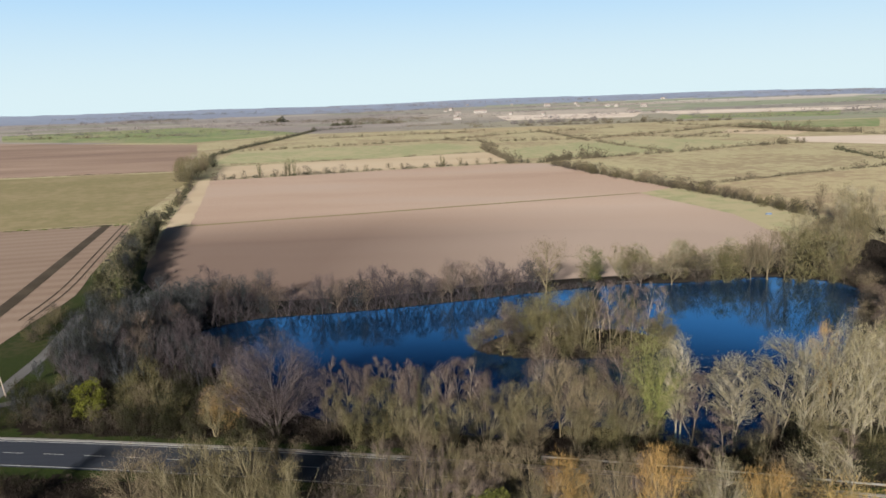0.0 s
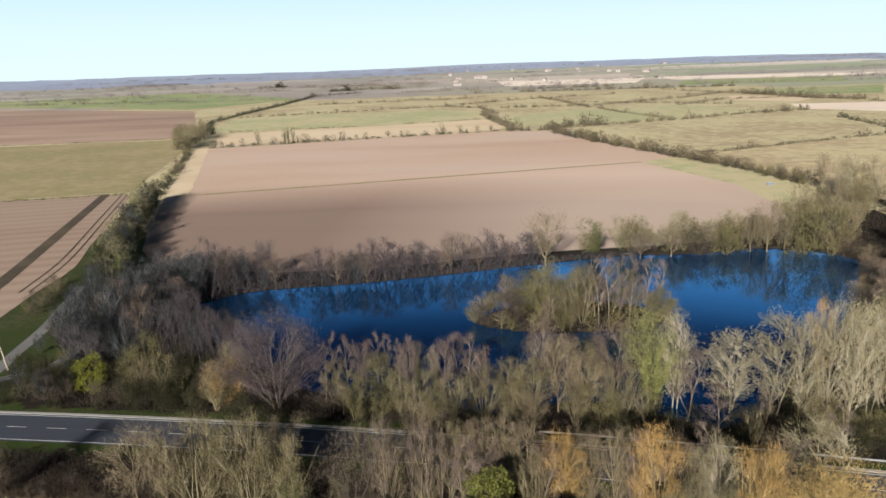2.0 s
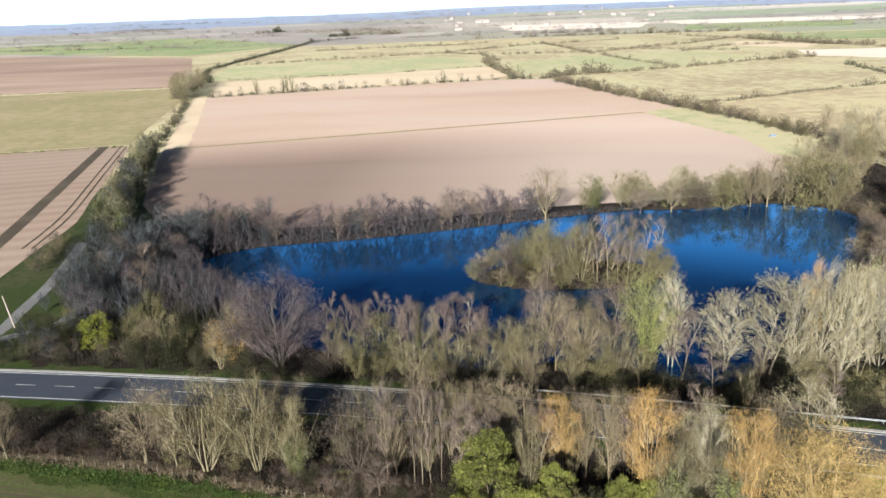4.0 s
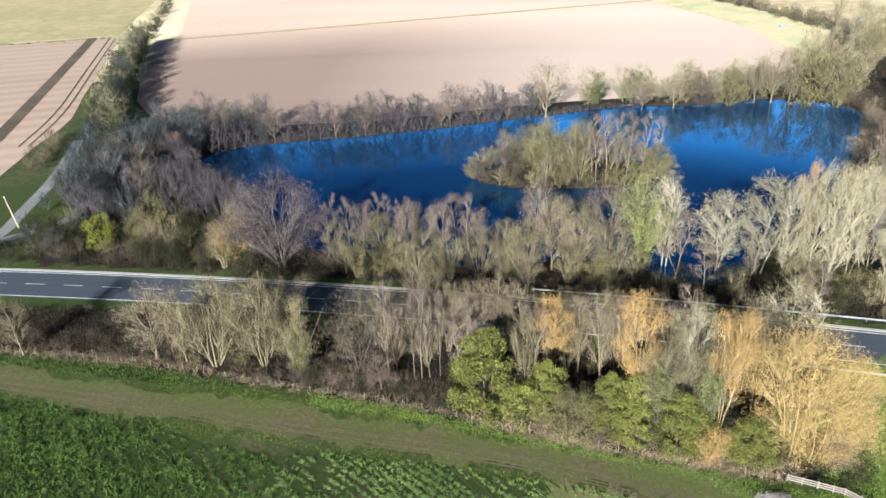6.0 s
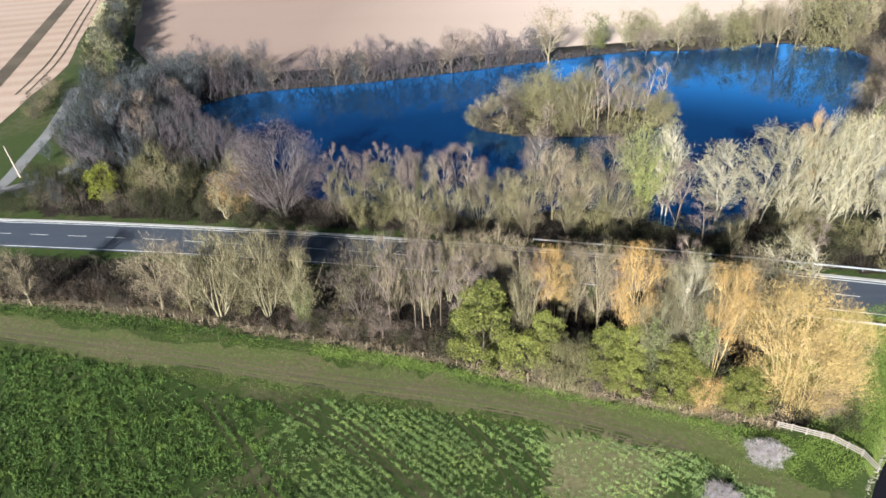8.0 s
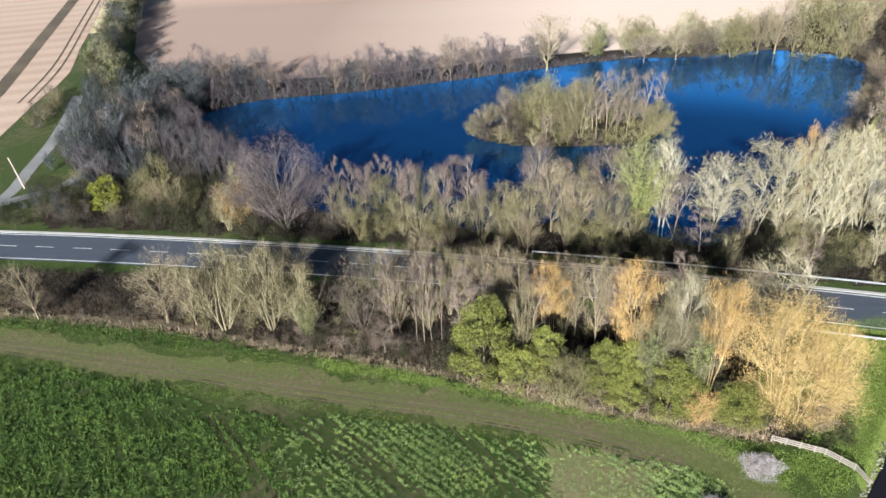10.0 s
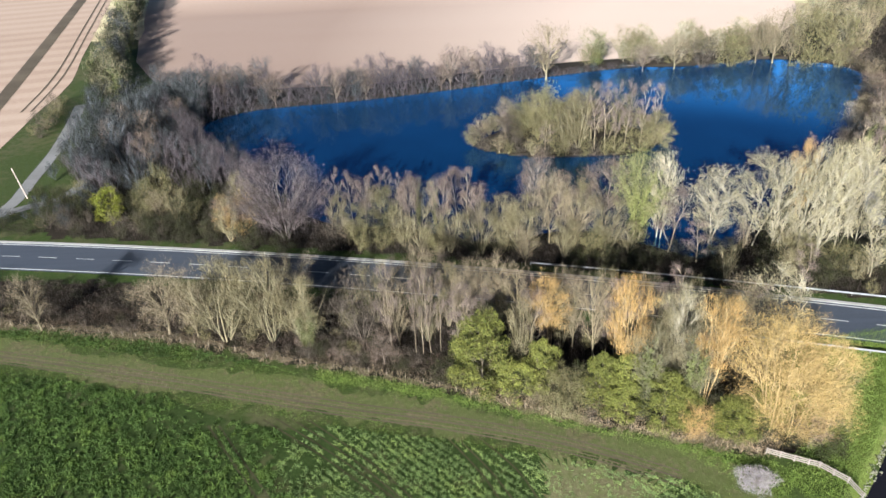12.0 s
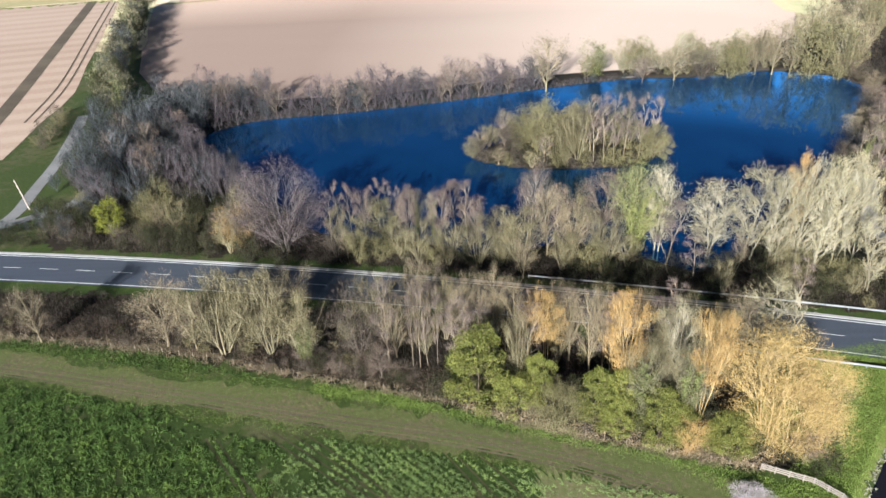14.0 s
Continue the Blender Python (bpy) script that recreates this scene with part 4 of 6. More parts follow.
    if "leaf" in s:
        n = int(s["leaf"] * fewer)
        face = None
        if "cling" in s:
            cp = []
            for _ in range(n):
                c = cling[rng.integers(s["stems"])] if rng.random() < 0.55 else cling[rng.integers(len(cling))]
                k = rng.random() ** 1.2 * 0.85
                p, _d = spot(c, k)
                cp.append(p + rng.normal(size=3) * (0.34 - 0.2 * k))
            cp = np.array(cp)
            if "tips" in s:
                far = int((1 - s["tips"]) * n)
                cp[far:] = tp[rng.integers(len(tp), size=n - far)] + rng.normal(size=(n - far, 3)) * 0.12
        elif "flat" in s:
            which = rng.integers(len(hearts), size=n)
            d = unit(rng.normal(size=(n, 3)) + np.array([0, 0, 0.25]))
            hc, hs = np.array([h for h, _ in hearts])[which], np.array([z for _, z in hearts])[which][:, None]
            lump = 0.88 + 0.2 * np.sin(5 * d[:, :1] + which[:, None]) * np.sin(6 * d[:, 1:2] + 2 * which[:, None])
            cp = hc + d * np.array([1, 1, s["flat"]]) * hs * lump * rng.uniform(0.35, 1.0, (n, 1)) ** 0.4
            face = unit(d + rng.normal(size=(n, 3)) * 0.5)
        else:
            idx = rng.integers(len(tp), size=n)
            cp = tp[idx] + rng.normal(size=(n, 3)) * 0.10
        d = unit(rng.normal(size=(n, 3)) + np.array([0, 0, 0.35]))
        v, t = leaves(cp, d, s["ll"] * rng.uniform(0.6, 1.4, n), s["lw"] * broader ** 0.7 * rng.uniform(0.6, 1.4, n), rng, face)
        me = tri_mesh("leaves", v * squash, t)
        me.materials.append(LEAF_MATS[kind])
        out.append(me)
    return out, width


VARIANTS = dict(bare=5, ash=4, coppice=4, scrubby=4, birch=4, pale=5, pink=3, bankside=5, thicket=4, willow=4, great_willow=3, goldbush=2, round=1, olive=4, lime=1, evergreen=3, ivied=3, ivytower=2)
TREES = {}
COUNT = {}
TAKEN = []


def ground_z(x, y):
    if inside(np.array(x), np.array(y), ISLAND):
        return -0.45
    if inside(np.array(x), np.array(y), LAKE):
        return -1.3
    return -0.05


def plant(kind, x, y, height, width, group=""):
    """One tree of that kind, height and crown width in metres."""
    off = math.hypot(x, y)
    tier = (off > 112) + (off > 185) + (off > 290) if height > 6.0 else (2 if height > 3.5 or off < 112 else 3)
    TAKEN.append((x, y))
    k = COUNT.get((kind, tier), 0)
    COUNT[kind, tier] = k + 1
    v = (k % VARIANTS[kind], tier)
    fat = min(width, 1.25 * height)
    turn = Euler((rnd.uniform(-0.03, 0.03), rnd.uniform(-0.03, 0.03), rnd.uniform(0, 6.28)))
    name, label, category = TREE_TAGS[kind]
    if (kind, v) not in TREES:
        meshes, wide = tree_meshes(kind, 100 + 17 * v[0] + len(kind) * 1000 + ord(kind[0]), tier)
        ob = tagged(new(name), label, category, group)
        for me in meshes:
            part(me.name.split(".")[0], me, None, ob)
        TREES[kind, v] = (ob, wide)
        first = True
    else:
        first = False
    ob, wide = TREES[kind, v]
    size = Vector((fat / wide, fat / wide, height / 10.0))
    m = Matrix.LocRotScale((x, y, ground_z(x, y)), turn, size)
    if first:
        ob.matrix_basis = m
        return ob
    made = copy_thing(ob, Matrix())
    made.matrix_basis = m
    if group:
        made["group"] = group
    return made


def scatter(n, outline, kinds, hmin, hmax, slim, apart, group, seed, taken=TAKEN):
    """Trees at random places inside an outline, not too near one another."""
    r = random.Random(seed)
    xs, ys = [p[0] for p in outline], [p[1] for p in outline]
    done = tries = 0
    while done < n and tries < n * 60:
        tries += 1
        x, y = r.uniform(min(xs), max(xs)), r.uniform(min(ys), max(ys))
        if not inside(np.array(x), np.array(y), outline) or any((x - a) ** 2 + (y - c) ** 2 < apart * apart for a, c in taken):
            continue
        if inside(np.array(x), np.array(y), LAKE) and not inside(np.array(x), np.array(y), ISLAND):
            continue
        h = r.uniform(hmin, hmax)
        plant(r.choice(kinds), x, y, h, h * r.uniform(slim * 0.8, slim * 1.2), group)
        done += 1


# the roadside belt, the lake shore, the island and the far bank, tree by tree
plant("bare", -52.1, 97.7, 13.3, 11.9)
plant("bare", -76.2, 99.7, 12.2, 7.1)
plant("coppice", -41.4, 95.8, 15.6, 13.6)
plant("coppice", -33.1, 95.5, 17.1, 12.3)
plant("scrubby", -17.3, 94.1, 14.6, 10.9)
plant("pink", -13.0, 88.3, 7.0, 6.0)
plant("coppice", -27.5, 95.0, 13.0, 9.0)
plant("bare", -46.5, 96.5, 13.5, 8.0)
plant("birch", -12.1, 92.0, 18.0, 4.9)
plant("birch", -7.9, 91.1, 17.2, 2.4)
plant("birch", -6.7, 90.8, 17.6, 2.7)
plant("birch", -5.4, 91.0, 16.9, 2.4)
plant("birch", -3.8, 91.3, 16.5, 2.1)
plant("evergreen", 2.7, 82.4, 14.2, 9.5)
plant("bare", 0.4, 95.3, 14.3, 5.9)
plant("bare", 3.2, 96.7, 13.5, 6.0)
plant("bare", 8.9, 94.7, 15.1, 7.4)
plant("birch", 11.1, 94.9, 12.9, 2.0)
plant("willow", 14.0, 90.1, 14.8, 8.3)
plant("bare", 18.2, 91.7, 14.9, 5.4)
plant("bare", 21.0, 88.7, 17.1, 5.8)
plant("birch", 23.7, 85.9, 18.2, 3.8)
plant("willow", 25.1, 81.9, 20.7, 7.8)
plant("pale", 32.5, 81.7, 19.1, 7.0)
plant("willow", 36.0, 78.4, 20.5, 8.5)
plant("pale", 48.6, 87.8, 18.0, 11.2)
plant("great_willow", 44.0, 73.0, 20.0, 15.5)
plant("great_willow", 49.0, 72.8, 16.0, 12.0)
plant("great_willow", 46.0, 71.4, 12.5, 10.0)
plant("scrubby", 51.4, 72.4, 11.8, 6.6)
plant("pink", 47.6, 69.0, 5.6, 5.2)
plant("thicket", 51.0, 68.0, 3.4, 4.2)
plant("thicket", 48.6, 67.0, 2.2, 2.6)
plant("goldbush", 32.5, 71.8, 6.1, 5.3)
plant("evergreen", 12.0, 82.3, 9.1, 5.5)
plant("evergreen", 24.1, 78.9, 8.5, 6.4)
plant("evergreen", 37.9, 71.7, 6.6, 6.3)
plant("evergreen", 20.4, 77.4, 10.2, 5.8)
plant("ivied", 26.8, 75.9, 16.1, 6.7)
plant("ivied", 33.2, 76.3, 16.0, 5.5)
plant("evergreen", 28.9, 74.1, 9.5, 6.2)
plant("olive", 14.2, 75.7, 8.4, 7.9)
plant("ivied", -26.5, 93.2, 9.0, 5.5)
plant("round", -37.5, 129.5, 20.0, 21.0)
TAKEN += [(-37.5 + 6 * math.cos(a), 129.5 + 6 * math.sin(a)) for a in np.arange(0, 6.2, 0.6)]
plant("thicket", -44.5, 125.0, 6.5, 7.0)
plant("thicket", -37.0, 123.6, 5.0, 6.0)
plant("goldbush", -48.5, 132.5, 9.5, 9.5)
plant("lime", -79.2, 139.0, 8.5, 7.2)
TAKEN += [(-79.2 + 3.5 * math.cos(a), 136.5 + 3.5 * math.sin(a)) for a in np.arange(0, 6.2, 0.6)]
plant("olive", -69.2, 143.9, 11.4, 7.5)
plant("olive", -16.2, 134.2, 9.8, 9.0)
plant("olive", -22.5, 130.6, 7.0, 6.2)
plant("thicket", -59.9, 131.4, 9.1, 7.9)
plant("olive", -47.5, 136.9, 9.9, 7.9)
plant("birch", -25.7, 134.4, 14.4, 3.2)
plant("birch", -23.6, 134.3, 13.8, 2.8)
plant("birch", -18.1, 139.0, 13.6, 2.8)
plant("birch", -15.8, 138.9, 13.0, 3.1)
plant("birch", -13.2, 137.9, 12.3, 2.8)
plant("ivied", -9.3, 135.9, 12.5, 3.5)
plant("ivied", -5.8, 135.7, 11.5, 3.3)
plant("birch", -0.8, 136.7, 14.1, 5.0)
plant("birch", 1.7, 136.1, 14.0, 4.8)
plant("coppice", -8.2, 122.6, 10.6, 7.0)
plant("coppice", -2.3, 122.3, 9.8, 7.0)
plant("coppice", 4.0, 121.3, 11.8, 8.7)
plant("coppice", 12.6, 120.9, 13.0, 9.8)
plant("coppice", 8.3, 126.6, 10.7, 6.0)
plant("bare", 18.2, 125.0, 16.5, 8.9)
plant("bare", 23.3, 123.6, 12.4, 8.3)
plant("coppice", 29.7, 121.1, 12.9, 8.8)
plant("pink", 15.6, 134.5, 17.9, 7.5)
plant("pink", 30.0, 131.3, 18.1, 10.6)
plant("ivytower", 36.5, 126.5, 20.5, 12.0)
TAKEN += [(35.5, 122.0), (36.5, 119.0), (33.5, 124.0)]
plant("pale", 41.1, 127.1, 20.3, 8.6)
plant("birch", 41.5, 120.5, 14.7, 6.0)
plant("coppice", 33.5, 119.9, 7.2, 5.9)
plant("pale", 51.1, 125.5, 16.6, 11.9)
plant("pale", 57.9, 121.8, 21.1, 9.9)
plant("pale", 60.8, 117.4, 22.8, 7.3)
plant("pale", 65.0, 116.2, 25.1, 8.6)
plant("pale", 68.3, 115.1, 24.7, 8.0)
plant("pale", 72.8, 117.9, 23.7, 9.5)
plant("pale", 76.5, 118.7, 21.7, 7.7)
plant("willow", 66.3, 122.5, 22.5, 5.4)
plant("birch", 90.8, 147.2, 16.6, 6.8)
plant("birch", 92.2, 144.3, 17.1, 6.0)
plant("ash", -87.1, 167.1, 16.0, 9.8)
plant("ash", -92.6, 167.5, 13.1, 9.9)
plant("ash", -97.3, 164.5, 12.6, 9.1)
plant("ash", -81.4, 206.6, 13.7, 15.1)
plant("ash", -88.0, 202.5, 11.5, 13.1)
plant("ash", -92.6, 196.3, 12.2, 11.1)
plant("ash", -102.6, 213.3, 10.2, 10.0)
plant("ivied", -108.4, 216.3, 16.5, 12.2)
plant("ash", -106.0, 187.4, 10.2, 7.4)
plant("scrubby", 13.3, 174.0, 9.6, 9.9)
plant("olive", 21.7, 175.6, 16.8, 11.6)
plant("coppice", 31.4, 172.6, 16.7, 10.0)
plant("birch", 35.3, 170.9, 18.6, 4.6)
plant("birch", 37.9, 170.4, 19.3, 4.6)
plant("birch", 40.3, 170.2, 19.0, 4.3)
plant("birch", 43.0, 171.0, 18.9, 4.3)
plant("coppice", 28.0, 171.5, 10.5, 9.1)
plant("olive", 54.0, 173.0, 6.5, 5.5)
TAKEN.pop()
plant("birch", 47.7, 173.6, 17.9, 3.8)
plant("birch", 51.5, 175.8, 16.4, 4.1)
plant("olive", 50.3, 173.4, 9.5, 8.2)
plant("bare", 29.1, 228.5, 19.7, 14.6)
plant("ivied", 46.3, 240.0, 13.0, 12.0)
plant("olive", 44.0, 239.0, 7.0, 8.0)
plant("ivied", 48.5, 241.0, 10.0, 8.0)
plant("pink", 61.9, 233.6, 9.5, 9.1)
plant("bare", 72.8, 234.8, 12.6, 11.3)
plant("scrubby", 82.1, 235.5, 11.7, 11.5)
plant("olive", 91.6, 235.7, 13.1, 13.7)
plant("bare", 101.0, 238.3, 17.2, 8.6)
plant("bare", 106.4, 237.7, 19.0, 10.8)
plant("bare", 111.8, 237.0, 19.8, 9.8)
plant("olive", 117.4, 234.6, 19.3, 17.5)
plant("olive", 124.9, 230.7, 20.8, 15.3)

# ---- the trees between them ----
BELT_NEAR = [(x, fence_y(x) + 3) for x in range(-125, 52, 8)] + [(x, road_y(x) - 8.5) for x in range(52, -126, -8)]
BELT_FAR = [(x, road_y(x) + 8.0) for x in range(-88, 92, 8)] + [(88, 118), (60, 124), (40, 119), (24, 127), (6, 124), (-12, 131), (-28, 133), (-46, 146), (-80, 142)]
WEST_WOOD = [(-99, 162), (-84, 146), (-50, 148), (-46, 150), (-60, 167), (-74, 180), (-84, 190), (-82, 200), (-70, 210), (-60, 222), (-100, 230), (-112, 205), (-102, 180)]
FAR_BANK = [(-84, 199.6), (-68, 208.4), (-55, 212.2), (-34, 215.2), (-5, 222.2), (26, 231.2), (25, 234.2), (-8, 225.2), (-34, 218.4), (-60, 215.6), (-98, 222)]
EAST_WOOD = [(108, 246), (124, 240), (133, 226), (132, 206), (150, 190), (230, 280), (215, 345), (176, 345), (160, 320), (145, 298), (130, 275), (112, 256)]
EAST_SHORE = [(100, 166), (114, 184), (132, 206), (150, 196), (128, 160), (108, 140), (98, 152)]
ISLAND_IN = [(8, 177), (16, 172), (32, 170), (44, 171), (51, 177), (44, 186), (26, 190), (12, 184)]
scatter(48, [p for p in BELT_NEAR if p[0] > -54], ["scrubby", "scrubby", "olive", "coppice"], 2.0, 5.0, 1.2, 2.3, "bushes of the roadside belt", 1)
scatter(34, [p for p in BELT_NEAR if p[0] < -46], ["scrubby", "thicket", "scrubby", "thicket"], 1.2, 2.8, 1.3, 2.3, "bushes of the roadside belt", 26)
scatter(30, [(x, fence_y(x) + 2.8) for x in range(0, 50, 5)] + [(x, fence_y(x) + 9) for x in range(50, -1, -5)], ["evergreen", "thicket", "olive", "evergreen"], 3.5, 7.5, 0.9, 2.2, "bushes of the roadside belt", 21)
scatter(46, [(x, fence_y(x) + 8) for x in range(-14, 52, 6)] + [(x, road_y(x) - 8) for x in range(52, -15, -6)], ["bare", "birch", "birch", "coppice", "bare"], 10, 15.0, 0.42, 1.7, "trees of the roadside belt", 2)
scatter(40, [(x, fence_y(x) + 1.2) for x in range(-120, 42, 6)] + [(x, fence_y(x) + 4.5) for x in range(42, -121, -6)], ["scrubby", "scrubby", "olive"], 1.2, 2.6, 1.3, 1.4, "bushes of the roadside belt", 22)
scatter(26, [(x, fence_y(x) + 1.8) for x in range(-30, -6, 3)] + [(x, fence_y(x) + 7) for x in range(-7, -31, -3)], ["scrubby", "thicket", "pink"], 1.6, 3.0, 1.2, 1.3, "bushes of the roadside belt", 23)
scatter(8, [(x, fence_y(x) + 7) for x in range(-50, 0, 6)] + [(x, road_y(x) - 9) for x in range(0, -51, -6)], ["bare", "coppice"], 9, 13, 0.6, 4.0, "trees of the roadside belt", 3)
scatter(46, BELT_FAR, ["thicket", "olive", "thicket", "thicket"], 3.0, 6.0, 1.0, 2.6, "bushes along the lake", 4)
scatter(16, BELT_FAR, ["bare", "coppice", "birch", "coppice"], 7, 10.5, 0.55, 3.0, "trees along the lake", 5)
scatter(7, [(60, 112), (92, 106), (108, 140), (92, 150), (76, 136), (62, 124)], ["pale", "bare", "pale", "coppice"], 12, 19, 0.45, 4.0, "trees along the lake", 6)
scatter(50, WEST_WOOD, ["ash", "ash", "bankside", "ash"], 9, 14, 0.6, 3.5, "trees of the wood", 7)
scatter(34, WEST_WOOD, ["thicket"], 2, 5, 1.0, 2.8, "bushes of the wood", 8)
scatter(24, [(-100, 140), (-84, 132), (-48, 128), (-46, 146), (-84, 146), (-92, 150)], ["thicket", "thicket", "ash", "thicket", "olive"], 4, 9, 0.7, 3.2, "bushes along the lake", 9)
scatter(26, FAR_BANK, ["bankside", "pink", "bankside", "ash"], 8.5, 13, 0.7, 3.0, "trees of the far bank", 10)
scatter(38, [(56, 239.5), (100, 243.5), (112, 243), (112, 252), (56, 246)], ["pale", "coppice", "pale", "coppice", "olive"], 6, 13, 0.75, 2.2, "trees of the far bank", 11)
scatter(56, EAST_WOOD, ["pale", "olive", "pale", "coppice", "bare"], 12, 20, 0.5, 4.2, "trees of the wood", 12)
scatter(30, EAST_SHORE, ["bare", "pink", "birch", "ivied"], 10, 17, 0.5, 3.6, "trees of the wood", 13)
scatter(18, ISLAND_IN, ["coppice", "bare", "olive", "birch"], 7, 13, 0.7, 2.6, "trees of the island", 14)
scatter(14, [(-126, 192), (-119, 184), (-123, 206), (-128, 222), (-132, 214)], ["scrubby", "olive", "bare"], 3, 6, 1.0, 2.5, "bushes of the wood", 24)
HEDGE_WEST = [(-112, 218), (-121, 252), (-138, 307), (-156, 366), (-163, 366), (-145, 307), (-128, 252), (-118, 222)]
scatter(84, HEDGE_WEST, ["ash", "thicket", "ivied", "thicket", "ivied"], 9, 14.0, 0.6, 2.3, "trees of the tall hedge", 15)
scatter(26, [(-160, 385), (-172, 385), (-226, 600), (-220, 600)], ["scrubby", "olive", "bare"], 3, 6, 0.9, 5.0, "bushes of the field hedge", 16)
scatter(26, [(-224, 600), (-240, 610), (-275, 720), (-250, 735)], ["bare", "olive", "pale"], 13, 21, 0.6, 5.5, "trees at the field corner", 17)
scatter(88, [(88, 650), (94, 655), (120, 570), (150, 478), (175, 408), (182, 350), (172, 350), (164, 404), (140, 478), (110, 566)], ["scrubby", "olive", "scrubby", "bare"], 5, 9.5, 1.0, 2.3, "bushes of the field hedge", 18)
scatter(26, [(-215, 612), (-150, 630), (-53, 660), (41, 684), (80, 676), (80, 680), (41, 688), (-53, 665), (-150, 635), (-217, 617)], ["scrubby", "bare", "scrubby"], 4, 9, 0.9, 6.0, "bushes of the field hedge", 19)
for x, y, h in ((-147, 634, 17), (-143, 636, 16), (-150, 633, 15), (-172, 628, 14), (-10, 672, 12)):
    plant("ivied", x, y, h, 6.0, "trees of the field hedge")


# the front row of the lake shore and the wood's edge
for kind, x, y, h, w in (("scrubby", -26.0, 126.5, 7.0, 6.0), ("olive", -21.0, 123.8, 8.0, 5.5), ("olive", -16.0, 124.3, 6.0, 5.0), ("coppice", -12.0, 125.0, 8.5, 6.0),
                         ("olive", -5.0, 122.4, 7.5, 6.0), ("coppice", 8.4, 121.6, 9.0, 6.0), ("coppice", 20.5, 119.5, 9.0, 6.5), ("olive", 26.0, 119.0, 7.5, 6.0),
                         ("birch", -28.0, 132.5, 13.0, 4.0), ("pink", -20.5, 133.6, 12.5, 5.0), ("pink", -11.0, 132.0, 13.5, 5.5), ("pink", -4.0, 129.6, 14.5, 5.5),
                         ("pink", 3.5, 126.2, 13.5, 5.5), ("coppice", 24.0, 128.5, 12.5, 7.0), ("pink", 21.0, 129.0, 15.0, 7.0)):
    plant(kind, x, y, h, w, "trees along the lake")
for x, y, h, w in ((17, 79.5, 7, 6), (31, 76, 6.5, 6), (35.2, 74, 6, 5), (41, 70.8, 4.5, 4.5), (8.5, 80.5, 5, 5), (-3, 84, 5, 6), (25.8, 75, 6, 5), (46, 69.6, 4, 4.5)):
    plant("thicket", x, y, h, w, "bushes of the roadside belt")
for x, y, h in ((-93, 136.8, 5.0), (-88, 136.0, 6.5), (-83.5, 135.6, 4.8), (-76, 134.6, 5.5), (-71, 133.6, 6.0), (-65, 132.6, 5.0), (-54.5, 131.8, 5.2)):
    plant("scrubby", x, y, h, h, "bushes along the lake")
for x, y, h in ((-72, 158, 15), (-65.5, 153.5, 16), (-62.5, 152, 14.5), (-59, 151.5, 15), (-56.5, 150.8, 13.5), (-53.5, 149.5, 14.5), (-50.5, 148.2, 13)):
    plant("bankside", x, y, h, 5.0, "trees of the wood")
for x, y, h in ((-90, 170, 13), (-84, 178, 12.5), (-79, 163, 12), (-95, 186, 12)):
    plant("pink", x, y, h, 7.5, "trees of the wood")
scatter(18, [(-116, 136.5), (-96, 132.5), (-91, 140), (-104, 142)], ["thicket", "ash", "olive", "thicket"], 1.8, 4.0, 1.2, 2.0, "bushes along the lake", 28)
scatter(24, [(56, 111), (94, 105), (96, 118), (60, 119)], ["olive", "coppice", "thicket", "pale", "coppice"], 3.5, 7.0, 1.0, 2.2, "bushes along the lake", 29)
scatter(2, [(-106, 150), (-101, 150), (-97, 166), (-103, 172)], ["ash", "thicket", "thicket", "ash"], 4, 9, 0.8, 2.0, "bushes of the wood", 27)


# ---- far hedges and woods ----
def clumps(name, centres, sizes, per, material, label, category, seed, kind="stuff"):
    """Shaggy far bushes: broad blades filling a dome round each centre, all in one mesh."""
    rng = np.random.default_rng(seed)
    c = np.repeat(np.asarray(centres, float), per, 0)
    s = np.repeat(np.asarray(sizes, float), per, 0)
    d = unit(rng.normal(size=c.shape))
    d[:, 2] = np.abs(d[:, 2])
    blade = np.where(np.hypot(c[:, 0], c[:, 1]) < 1450, 0.6 * np.sqrt(s[:, 2]), 0.27 * s[:, 2])
    p = c + d * rng.uniform(0.0, 0.85, (len(c), 1)) ** 0.5 * s
    p[:, 2] = c[:, 2] + (p[:, 2] - c[:, 2]) * 0.85 - 0.1
    v, t = leaves(p, unit(rng.normal(size=c.shape) * 0.8 + np.array([0, 0, 0.6])), blade * rng.uniform(0.35, 1.0, len(c)), blade * rng.uniform(0.15, 0.4, len(c)), rng)
    me = tri_mesh(name, v, t)
    me.materials.append(material)
    return tagged(new(name, me), label, category, kind=kind)


def rise(x, y):
    r = math.hypot(x, y)
    return 37 * min(max((r - 2300) / 2500, 0), 1.2) ** 1.5


def shore_bushes(outline, kinds, hmin, hmax, gap, inset, group, seed, keep=lambda x, y: True, slim=1.1):
    """Bushes or trees leaning over the water's edge."""
    r, run = random.Random(seed), 0.0
    cx, cy = sum(p[0] for p in outline) / len(outline), sum(p[1] for p in outline) / len(outline)
    for (x0, y0), (x1, y1) in zip(outline, outline[1:] + outline[:1]):
        L = math.hypot(x1 - x0, y1 - y0)
        while run < L:
            x, y = x0 + (x1 - x0) * run / L, y0 + (y1 - y0) * run / L
            d = math.hypot(x - cx, y - cy)
            x, y = x + (cx - x) / d * inset, y + (cy - y) / d * inset
            if keep(x, y):
                h = r.uniform(hmin, hmax)
                plant(r.choice(kinds), x, y, h, h * slim * r.uniform(0.82, 1.18), group)
            run += gap * r.uniform(0.7, 1.3)
        run -= L


